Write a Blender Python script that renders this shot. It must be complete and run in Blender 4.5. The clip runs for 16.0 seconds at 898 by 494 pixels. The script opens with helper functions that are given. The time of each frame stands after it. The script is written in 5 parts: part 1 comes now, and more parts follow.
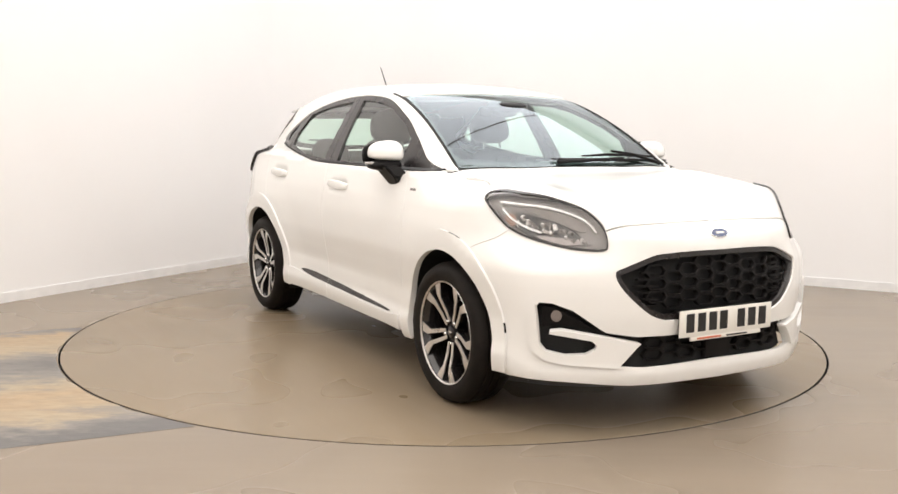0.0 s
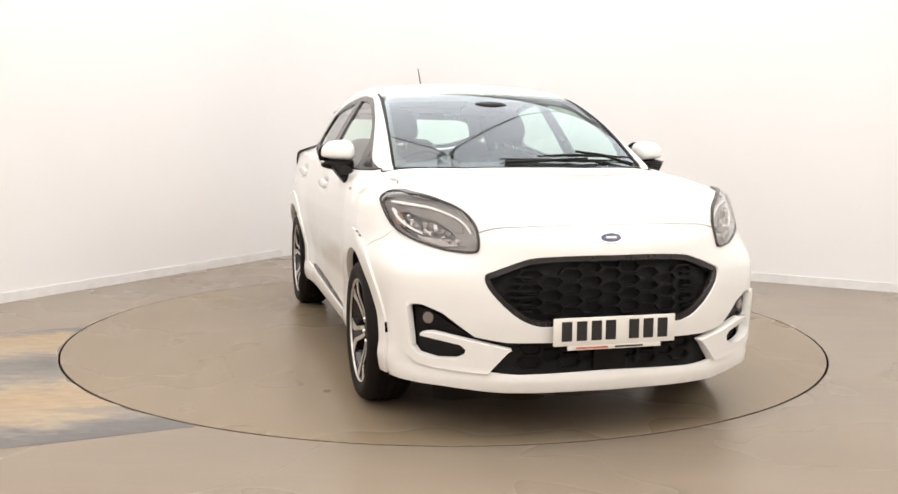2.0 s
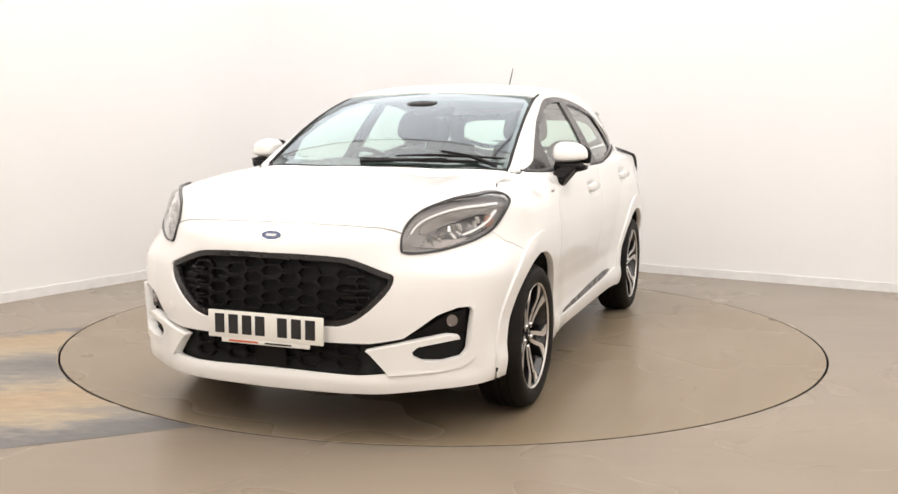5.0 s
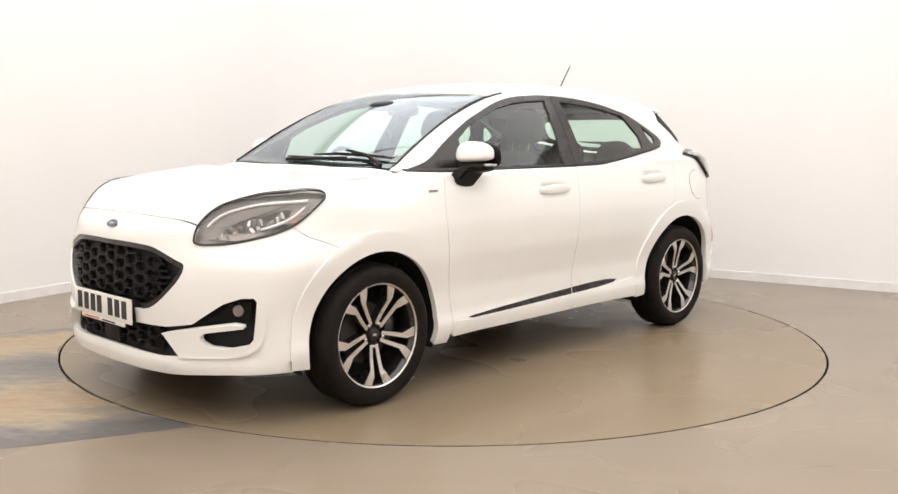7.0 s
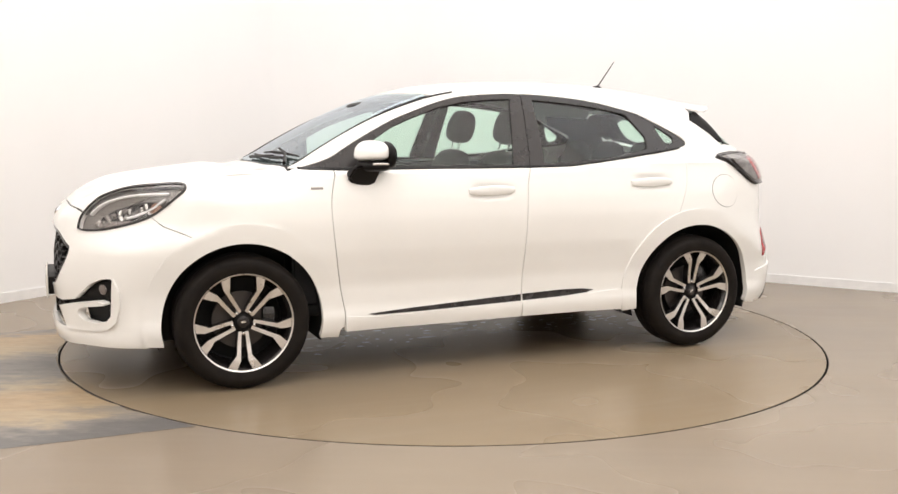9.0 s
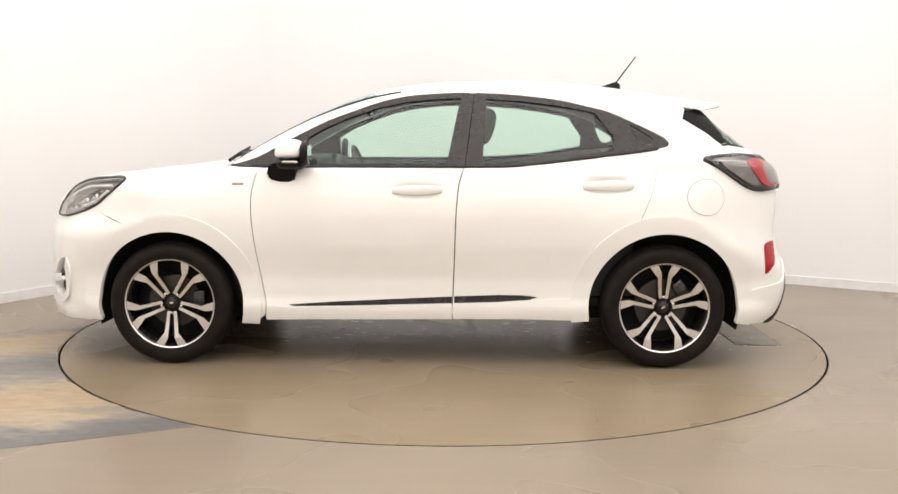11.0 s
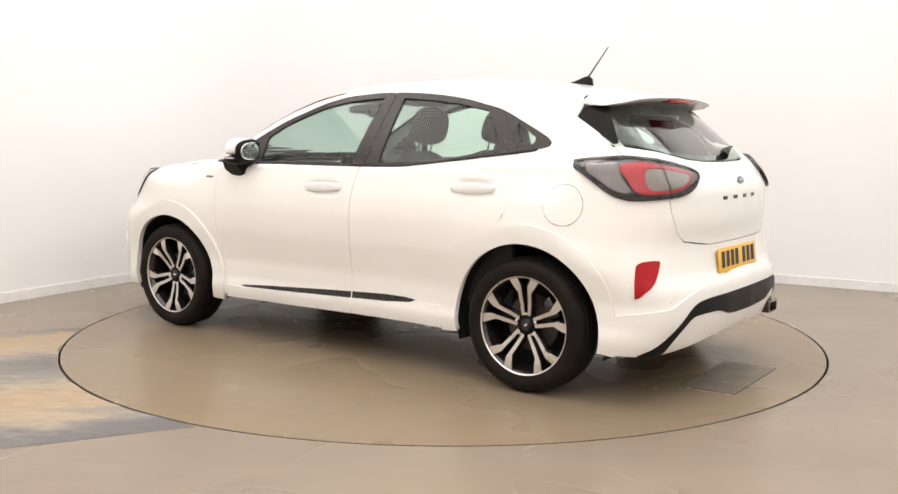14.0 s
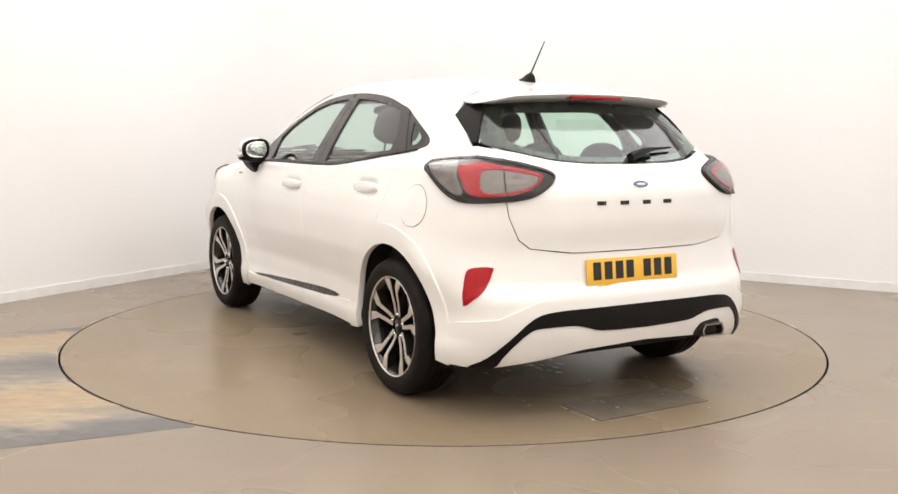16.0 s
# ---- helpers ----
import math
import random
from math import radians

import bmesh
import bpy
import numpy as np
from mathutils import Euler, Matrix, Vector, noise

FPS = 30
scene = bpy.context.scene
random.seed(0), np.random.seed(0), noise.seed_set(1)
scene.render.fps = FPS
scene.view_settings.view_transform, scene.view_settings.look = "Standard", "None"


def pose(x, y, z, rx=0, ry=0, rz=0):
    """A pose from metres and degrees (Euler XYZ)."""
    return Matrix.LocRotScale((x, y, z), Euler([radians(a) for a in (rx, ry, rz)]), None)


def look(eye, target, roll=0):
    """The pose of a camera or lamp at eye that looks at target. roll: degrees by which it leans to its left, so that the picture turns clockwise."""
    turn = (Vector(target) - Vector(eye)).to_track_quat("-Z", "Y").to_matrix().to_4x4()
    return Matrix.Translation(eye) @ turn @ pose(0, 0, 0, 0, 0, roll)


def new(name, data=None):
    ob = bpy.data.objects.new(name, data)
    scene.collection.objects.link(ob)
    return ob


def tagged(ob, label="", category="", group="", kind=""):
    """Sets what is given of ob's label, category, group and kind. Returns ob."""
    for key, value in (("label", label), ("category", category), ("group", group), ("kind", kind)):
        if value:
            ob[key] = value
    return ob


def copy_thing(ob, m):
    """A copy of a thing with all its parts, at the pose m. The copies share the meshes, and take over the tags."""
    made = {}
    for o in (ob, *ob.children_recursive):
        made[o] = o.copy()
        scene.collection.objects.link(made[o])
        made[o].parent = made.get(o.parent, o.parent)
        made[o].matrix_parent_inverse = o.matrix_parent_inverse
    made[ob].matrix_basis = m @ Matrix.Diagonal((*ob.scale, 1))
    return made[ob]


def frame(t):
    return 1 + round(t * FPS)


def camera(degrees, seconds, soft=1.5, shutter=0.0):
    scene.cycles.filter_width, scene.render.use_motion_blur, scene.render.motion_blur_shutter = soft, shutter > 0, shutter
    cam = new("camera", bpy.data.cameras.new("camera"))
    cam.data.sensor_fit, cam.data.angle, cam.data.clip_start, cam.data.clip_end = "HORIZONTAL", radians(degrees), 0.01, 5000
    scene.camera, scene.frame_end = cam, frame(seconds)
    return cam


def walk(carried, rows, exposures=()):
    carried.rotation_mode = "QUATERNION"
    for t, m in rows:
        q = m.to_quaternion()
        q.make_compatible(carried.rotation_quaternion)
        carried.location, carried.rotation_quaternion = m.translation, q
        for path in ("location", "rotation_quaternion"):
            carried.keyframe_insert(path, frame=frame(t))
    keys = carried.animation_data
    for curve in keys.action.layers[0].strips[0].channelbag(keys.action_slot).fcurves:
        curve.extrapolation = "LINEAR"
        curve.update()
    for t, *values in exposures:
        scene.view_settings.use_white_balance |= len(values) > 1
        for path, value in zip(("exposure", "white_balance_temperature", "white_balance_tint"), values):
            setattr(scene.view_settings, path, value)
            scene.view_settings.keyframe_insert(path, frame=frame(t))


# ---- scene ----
# ---- camera: fixed on a tripod ----
cam = camera(50.51, 16.0)
EYE = Vector((0.0, -5.870, 1.227))
YAW, PITCH = radians(0.256), radians(-6.873)
AIM = EYE + Vector((math.sin(YAW) * math.cos(PITCH), math.cos(YAW) * math.cos(PITCH), math.sin(PITCH)))
CAM_POSE = look(EYE, AIM, 0.418)
walk(cam, [(0.0, CAM_POSE), (16.0, CAM_POSE)])

# heading of the turntable, in degrees, by seconds
TURN = [(0.0, -61.1), (0.5, -62.3), (1.0, -65.1), (1.5, -69.4), (2.0, -75.1)] + [
    (t, -75.125 - 11.756 * (t - 2.0)) for t in (2.5, 3.0, 4.0, 5.0, 6.0, 7.0, 8.0, 9.0, 10.0, 11.0, 12.0, 13.0, 14.0, 15.0, 16.0)]
CAR_X, CAR_Y = 0.131, 0.091          # where the car stands on the turntable
TABLE_R = 2.234

# ---- light ----
scene.view_settings.exposure = 0.0
world = bpy.data.worlds.new("world")
scene.world = world
world.use_nodes = True
world.node_tree.nodes["Background"].inputs[0].default_value = (0.9, 0.95, 1.0, 1)
world.node_tree.nodes["Background"].inputs[1].default_value = 0.3

ROOM_C = Vector((-1.138, 4.251, 0.0))     # the far corner
ROOM_A = radians(-30.2)                    # direction of the wall that runs to the right
ROOM_M = Matrix.Translation(ROOM_C) @ Matrix.Rotation(ROOM_A, 4, "Z")   # x along that wall, -y into the room
LEN_A, LEN_B, CEIL = 9.6, 11.0, 3.7
LAMP_W = 28.5


# ---- materials ----
def node_mat(name):
    m = bpy.data.materials.new(name)
    m.use_nodes = True
    nt = m.node_tree
    return m, nt, nt.nodes["Principled BSDF"]


def nd(nt, kind, **kw):
    n = nt.nodes.new(kind)
    for k, v in kw.items():
        n.inputs[k.replace("_", " ")].default_value = v
    return n


def coords(nt, scale=(1, 1, 1), space="Object"):
    tc = nt.nodes.new("ShaderNodeTexCoord")
    mp = nt.nodes.new("ShaderNodeMapping")
    mp.inputs["Scale"].default_value = scale
    mp.inputs["Location"].default_value = (0.31, 0.17, 0.37)
    nt.links.new(tc.outputs[space], mp.inputs[0])
    return mp.outputs[0]


def ramp(nt, src, stops):
    r = nt.nodes.new("ShaderNodeValToRGB")
    while len(r.color_ramp.elements) < len(stops):
        r.color_ramp.elements.new(0.5)
    for e, (p, c) in zip(r.color_ramp.elements, stops):
        e.position, e.color = p, (c if len(c) == 4 else (*c, 1)) if not isinstance(c, float) else (c, c, c, 1)
    nt.links.new(src, r.inputs[0])
    return r.outputs[0]


def noise_tex(nt, vec, scale, detail=4.0, rough=0.55):
    n = nd(nt, "ShaderNodeTexNoise", Scale=scale, Detail=detail, Roughness=rough)
    nt.links.new(vec, n.inputs["Vector"])
    return n.outputs["Fac"]


def mix_col(nt, fac, a, b, mode="MIX"):
    n = nt.nodes.new("ShaderNodeMix")
    n.data_type, n.blend_type = "RGBA", mode
    for sock, val in ((n.inputs["Factor"], fac), (n.inputs["A"], a), (n.inputs["B"], b)):
        if isinstance(val, bpy.types.NodeSocket):
            nt.links.new(val, sock)
        elif isinstance(val, tuple):
            sock.default_value = (*val, 1) if len(val) == 3 else val
        else:
            sock.default_value = val
    return n.outputs["Result"]


def bump(nt, bsdf, src, strength, dist=0.002):
    b = nd(nt, "ShaderNodeBump", Strength=strength, Distance=dist)
    nt.links.new(src, b.inputs["Height"])
    nt.links.new(b.outputs[0], bsdf.inputs["Normal"])


def plain(name, col, rough, metal=0.0, var=0.06, scale=30.0, bump_s=0.05, coat=0.0, spec=0.5):
    """A surface with slight variation of tone and gloss and a fine relief."""
    m, nt, b = node_mat(name)
    v = coords(nt)
    n = noise_tex(nt, v, scale)
    lo, hi = tuple(c * (1 - var) for c in col), tuple(min(1, c * (1 + var)) for c in col)
    nt.links.new(ramp(nt, n, [(0.3, lo), (0.7, hi)]), b.inputs["Base Color"])
    n2 = noise_tex(nt, v, scale * 0.2)
    nt.links.new(ramp(nt, n2, [(0.3, float(max(0, rough - 0.05))), (0.7, float(rough + 0.05))]), b.inputs["Roughness"])
    b.inputs["Metallic"].default_value = metal
    b.inputs["Specular IOR Level"].default_value = spec
    b.inputs["Coat Weight"].default_value = coat
    b.inputs["Coat Roughness"].default_value = 0.04
    if bump_s:
        bump(nt, b, noise_tex(nt, v, scale * 8), bump_s, 0.001)
    return m


def make_wall_paint():
    m, nt, b = node_mat("wall_paint")
    v = coords(nt)
    big = noise_tex(nt, v, 0.6)
    nt.links.new(ramp(nt, big, [(0.3, (0.835, 0.82, 0.81)), (0.7, (0.86, 0.85, 0.845))]), b.inputs["Base Color"])
    b.inputs["Roughness"].default_value = 0.6
    bump(nt, b, noise_tex(nt, v, 90.0), 0.08, 0.002)
    return m


def make_floor(name, lo, hi, worn):
    """Painted concrete: warm brown grey, scuffed, a little glossy."""
    m, nt, b = node_mat(name)
    v = coords(nt)
    base = ramp(nt, noise_tex(nt, v, 0.8, 1.0, 0.5), [(0.3, lo), (0.7, hi)])
    mottle = ramp(nt, noise_tex(nt, v, 2.6, 1.0, 0.5), [(0.3, (0.975, 0.975, 0.975)), (0.7, (1.02, 1.02, 1.02))])
    col = mix_col(nt, 1.0, base, mottle, "MULTIPLY")
    # dull, long clouds of wear and thin scuffs
    st = noise_tex(nt, coords(nt, (0.5, 1.6, 1.0)), 1.1, 1.0, 0.5)
    col = mix_col(nt, ramp(nt, st, [(0.35, 0.0), (0.80, 0.45)]), col, worn)
    sc = noise_tex(nt, coords(nt, (1.2, 9.0, 1.0)), 1.6, 1.0, 0.5)
    col = mix_col(nt, ramp(nt, sc, [(0.45, 0.0), (0.90, 0.10)]), col, (0.34, 0.30, 0.25))
    nt.links.new(col, b.inputs["Base Color"])
    nt.links.new(ramp(nt, noise_tex(nt, v, 1.5, 1.0), [(0.2, 0.24), (0.8, 0.30)]), b.inputs["Roughness"])
    b.inputs["Specular IOR Level"].default_value = 0.16
    return m


def make_worn_patch():
    """Bare strip where the paint has gone: bands of grey cement and ochre, torn along their edges."""
    m, nt, b = node_mat("worn_strip")
    uv = nt.nodes.new("ShaderNodeUVMap")
    uv.uv_map = "band"
    sep = nt.nodes.new("ShaderNodeSeparateXYZ")
    nt.links.new(uv.outputs[0], sep.inputs[0])
    torn = noise_tex(nt, coords(nt, (1.5, 3.4, 1.0)), 1.6, 8.0, 0.66)
    sh = nt.nodes.new("ShaderNodeMath")
    sh.operation = "MULTIPLY_ADD"
    sh.inputs[1].default_value = 0.42
    nt.links.new(torn, sh.inputs[0])
    off = nt.nodes.new("ShaderNodeMath")
    off.operation = "ADD"
    off.inputs[1].default_value = -0.21
    nt.links.new(sep.outputs["Y"], off.inputs[0])
    nt.links.new(off.outputs[0], sh.inputs[2])
    grey, dark, ochre, sand = (0.215, 0.195, 0.172), (0.125, 0.118, 0.115), (0.37, 0.265, 0.155), (0.355, 0.285, 0.195)
    c = ramp(nt, sh.outputs[0], [(0.0, dark), (0.055, grey), (0.085, ochre), (0.24, sand), (0.30, grey), (0.40, dark), (0.52, grey), (0.575, sand), (0.70, ochre), (0.84, sand), (0.885, grey), (0.93, dark), (1.0, dark)])
    f = noise_tex(nt, coords(nt, (1.0, 3.0, 1.0)), 9.0, 8.0, 0.7)
    c = mix_col(nt, 0.75, c, ramp(nt, f, [(0.3, (0.70, 0.70, 0.70)), (0.7, (1.14, 1.14, 1.14))]), "MULTIPLY")
    patchy = noise_tex(nt, coords(nt, (0.8, 2.0, 1.0)), 3.1, 6.0, 0.65)
    c = mix_col(nt, ramp(nt, patchy, [(0.56, 0.0), (0.64, 0.7)]), c, (0.19, 0.174, 0.158))
    pale = noise_tex(nt, coords(nt, (0.7, 6.0, 1.0)), 4.0, 6.0, 0.6)
    c = mix_col(nt, ramp(nt, pale, [(0.66, 0.0), (0.72, 0.6)]), c, (0.42, 0.38, 0.33))
    nt.links.new(c, b.inputs["Base Color"])
    b.inputs["Roughness"].default_value = 0.45
    bump(nt, b, f, 0.2, 0.003)
    return m


def make_glow(name, col, strength):
    m, nt, b = node_mat(name)
    b.inputs["Base Color"].default_value = (*col, 1)
    b.inputs["Emission Color"].default_value = (*col, 1)
    b.inputs["Emission Strength"].default_value = strength
    return m


M_WALL = make_wall_paint()
M_FLOOR = make_floor("floor_paint", (0.240, 0.194, 0.146), (0.272, 0.222, 0.168), (0.232, 0.200, 0.164))
M_DISC = make_floor("turntable_paint", (0.230, 0.176, 0.114), (0.256, 0.199, 0.134), (0.214, 0.175, 0.127))
M_PATCH = make_worn_patch()
M_TRIM = plain("skirting_paint", (0.80, 0.79, 0.78), 0.4, scale=8.0)
M_CEIL = plain("ceiling_paint", (0.82, 0.82, 0.82), 0.8, scale=4.0)
M_GAP = plain("dark_gap", (0.012, 0.011, 0.010), 0.8)
M_HATCH = plain("hatch_metal", (0.175, 0.145, 0.110), 0.42, 0.1, var=0.25, scale=9.0)
M_CHIP = plain("glint_white_paint_chip", (0.78, 0.77, 0.76), 0.22, var=0.1, scale=25.0)
M_LAMP = make_glow("lamp_diffuser", (1.0, 0.98, 0.955), 0.80)


# ---- mesh helpers ----
def to_object(name, bm, mat, parent=None, label="", smooth=False):
    me = bpy.data.meshes.new(name)
    bm.to_mesh(me)
    bm.free()
    if smooth:
        me.shade_smooth()
        me.set_sharp_from_angle(angle=radians(42))
    for mm in (mat if isinstance(mat, (list, tuple)) else [mat]):
        me.materials.append(mm)
    ob = new(name, me)
    if parent is not None:
        ob.parent = parent
    if label:
        tagged(ob, label)
    return ob


def part(name, bm, mat, parent, label="", smooth=True):
    return to_object(name, bm, mat, parent, label, smooth)


def box(bm, lo, hi, m=None):
    r = bmesh.ops.create_cube(bm, size=1.0)
    lo, hi = Vector(lo), Vector(hi)
    t = Matrix.Translation((lo + hi) / 2) @ Matrix.Diagonal((*(hi - lo), 1))
    bmesh.ops.transform(bm, matrix=(m @ t) if m else t, verts=r["verts"])
    return r["verts"]


def soft_box(lo, hi, r=0.01, seg=2, m=None):
    bm = bmesh.new()
    box(bm, lo, hi)
    bmesh.ops.bevel(bm, geom=bm.edges[:], offset=r, segments=seg, affect="EDGES", profile=0.5)
    if m:
        bmesh.ops.transform(bm, matrix=m, verts=bm.verts[:])
    return bm


# ---- room ----
def wall(name, lo, hi):
    bm = bmesh.new()
    box(bm, lo, hi, ROOM_M)
    return tagged(to_object(name, bm, M_WALL), "smooth white painted studio wall", "wall", kind="structure")


def skirting(lo, hi):
    lo, hi = Vector(lo), Vector(hi)
    bm = bmesh.new()
    box(bm, lo, hi)
    bmesh.ops.bevel(bm, geom=[e for e in bm.edges if min(v.co.z for v in e.verts) > 0.06], offset=0.004, segments=2, affect="EDGES")
    bmesh.ops.transform(bm, matrix=ROOM_M, verts=bm.verts[:])
    return tagged(to_object("baseboard", bm, M_TRIM), "white painted skirting board along the wall", "skirting board", kind="structure")


wall("wall_north", (-0.2, 0.0, -0.1), (LEN_A + 0.2, 0.2, CEIL))
wall("wall_west", (-0.2, -LEN_B, -0.1), (0.0, 0.0, CEIL))
wall("wall_south", (-0.2, -LEN_B - 0.2, -0.1), (LEN_A + 0.2, -LEN_B, CEIL))
wall("wall_east", (LEN_A, -LEN_B, -0.1), (LEN_A + 0.2, 0.0, CEIL))
skirting((0.014, -0.014, 0.0), (LEN_A, 0.0, 0.074))
skirting((0.0, -LEN_B, 0.0), (0.014, 0.0, 0.074))
skirting((0.014, -LEN_B, 0.0), (LEN_A - 0.014, -LEN_B + 0.014, 0.074))
skirting((LEN_A - 0.014, -LEN_B, 0.0), (LEN_A, -0.014, 0.074))


def cove(r=1.1, n=28):
    """The rounded far corner."""
    bm = bmesh.new()
    pts = [(r - r * math.sin(math.pi / 2 * i / n) + 0.001, -(r - r * math.cos(math.pi / 2 * i / n)) - 0.001) for i in range(n + 1)]
    lo = [bm.verts.new(ROOM_M @ Vector((x, y, 0.0))) for x, y in pts]
    hi = [bm.verts.new(ROOM_M @ Vector((x, y, CEIL))) for x, y in pts]
    for i in range(n):
        bm.faces.new((lo[i], lo[i + 1], hi[i + 1], hi[i]))
    return tagged(to_object("wall_corner", bm, M_WALL, smooth=True), "rounded white corner between two studio walls", "wall", kind="structure")


cove()
bm = bmesh.new()
box(bm, (-0.2, -LEN_B - 0.2, CEIL), (LEN_A + 0.2, 0.2, CEIL + 0.15), ROOM_M)
tagged(to_object("ceiling", bm, M_CEIL), "plain white ceiling above the studio", "ceiling", kind="structure")


def ring_floor():
    """Floor with a round pit for the turntable."""
    bm = bmesh.new()
    n = 192
    outer = [ROOM_M @ Vector(p) for p in ((LEN_A, 0, 0), (0, 0, 0), (0, -LEN_B, 0), (LEN_A, -LEN_B, 0))]
    r0 = TABLE_R + 0.011
    inner, rim, low, far = [], [], [], []
    for i in range(n):
        a = 2 * math.pi * i / n
        d = Vector((math.cos(a), math.sin(a), 0))
        best = min(k for k in (ray_edge(d, outer[j], outer[(j + 1) % 4]) for j in range(4)) if k)
        inner.append(bm.verts.new(d * r0 + Vector((0, 0, -0.0025))))
        rim.append(bm.verts.new(d * (r0 + 0.004)))
        low.append(bm.verts.new(d * r0 + Vector((0, 0, -0.06))))
        far.append(bm.verts.new(d * best))
    for i in range(n):
        j = (i + 1) % n
        bm.faces.new((rim[i], far[i], far[j], rim[j]))
        bm.faces.new((inner[i], rim[i], rim[j], inner[j]))
        f = bm.faces.new((low[i], inner[i], inner[j], low[j]))
        f.material_index = 1
    f = bm.faces.new(low)
    f.material_index = 1
    return tagged(to_object("floor", bm, [M_FLOOR, M_GAP]), "worn warm grey painted concrete floor", "floor", kind="structure")


def ray_edge(d, p, q):
    e = q - p
    den = d.x * e.y - d.y * e.x
    if abs(den) < 1e-9:
        return None
    k = (p.x * e.y - p.y * e.x) / den
    s = (p.x * d.y - p.y * d.x) / den
    return k if k > 0 and -1e-6 <= s <= 1 + 1e-6 else None


ring_floor()


def worn_strip():
    """The stripped band of floor that runs up to the turntable's rim."""
    bm = bmesh.new()
    rows, cols = 26, 40
    far_a, near_a = Vector((-2.692, -0.196, 0)), Vector((-1.711, -2.31, 0))
    d_far = (Vector((-2.27, -0.03, 0)) - far_a).normalized()
    d_near = (Vector((-1.061, -2.017, 0)) - near_a).normalized()
    grid = []
    for i in range(rows + 1):
        s = i / rows
        p = far_a.lerp(near_a, s)
        d = d_far.lerp(d_near, s).normalized()
        # to the rim
        bq = p.dot(d)
        disc = bq * bq - (p.length_squared - (TABLE_R + 0.020) ** 2)
        k1 = -bq - math.sqrt(max(disc, 0.0))
        wob = 0.02 * noise.noise(Vector((i * 0.7, 0, 0)))
        grid.append([bm.verts.new(p + d * (-1.3 + (k1 + 1.3) * c / cols) + Vector((wob, wob, 0.0012))) for c in range(cols + 1)])
    for i in range(rows):
        for c in range(cols):
            bm.faces.new((grid[i][c], grid[i + 1][c], grid[i + 1][c + 1], grid[i][c + 1]))
    uv = bm.loops.layers.uv.new("band")
    where = {v: (c / cols, i / rows) for i, row in enumerate(grid) for c, v in enumerate(row)}
    for f in bm.faces:
        for lp in f.loops:
            lp[uv].uv = where[lp.vert]
    bmesh.ops.recalc_face_normals(bm, faces=bm.faces[:])
    if bm.faces[:][0].normal.z < 0:
        bmesh.ops.reverse_faces(bm, faces=bm.faces[:])
    return tagged(to_object("worn_floor_strip", bm, M_PATCH), "stripped grey and ochre band of bare concrete floor", "floor", kind="structure")


worn_strip()


def ceiling_lamp(x, y, col):
    """Recessed light panel in the ceiling, with its lamp."""
    m = ROOM_M @ Matrix.Translation((x, y, CEIL - 0.03))
    e = tagged(new("ceiling_light"), "white framed large ceiling light panel, switched on", "ceiling light", "ceiling lights")
    e.matrix_world = m
    w, h, rim = 1.549, 1.299, 0.012
    bm = bmesh.new()
    for lo, hi in (((-w, -h, 0), (w, -h + rim, 0.03)), ((-w, h - rim, 0), (w, h, 0.03)), ((-w, -h + rim, 0), (-w + rim, h - rim, 0.03)), ((w - rim, -h + rim, 0), (w, h - rim, 0.03))):
        box(bm, lo, hi)
    part("frame", bm, M_TRIM, e, smooth=False)
    bm = bmesh.new()
    box(bm, (-w + rim, -h + rim, 0.012), (w - rim, h - rim, 0.028))
    part("diffuser", bm, M_LAMP, e, "glowing white diffuser", smooth=False)
    L = bpy.data.lights.new("panel_lamp", "AREA")
    L.shape, L.size, L.size_y, L.energy, L.color = "RECTANGLE", 2 * w - 0.03, 2 * h - 0.03, LAMP_W, col
    lo = new("panel_lamp", L)
    lo.matrix_world = m @ Matrix.Translation((0, 0, -0.004))


for gx in (1.7, 4.8, 7.9):
    for gy in (-1.6, -4.2, -6.8, -9.4):
        ceiling_lamp(gx, gy, (0.935, 0.955, 1.0) if gy > -3 else (1.0, 0.935, 0.888))


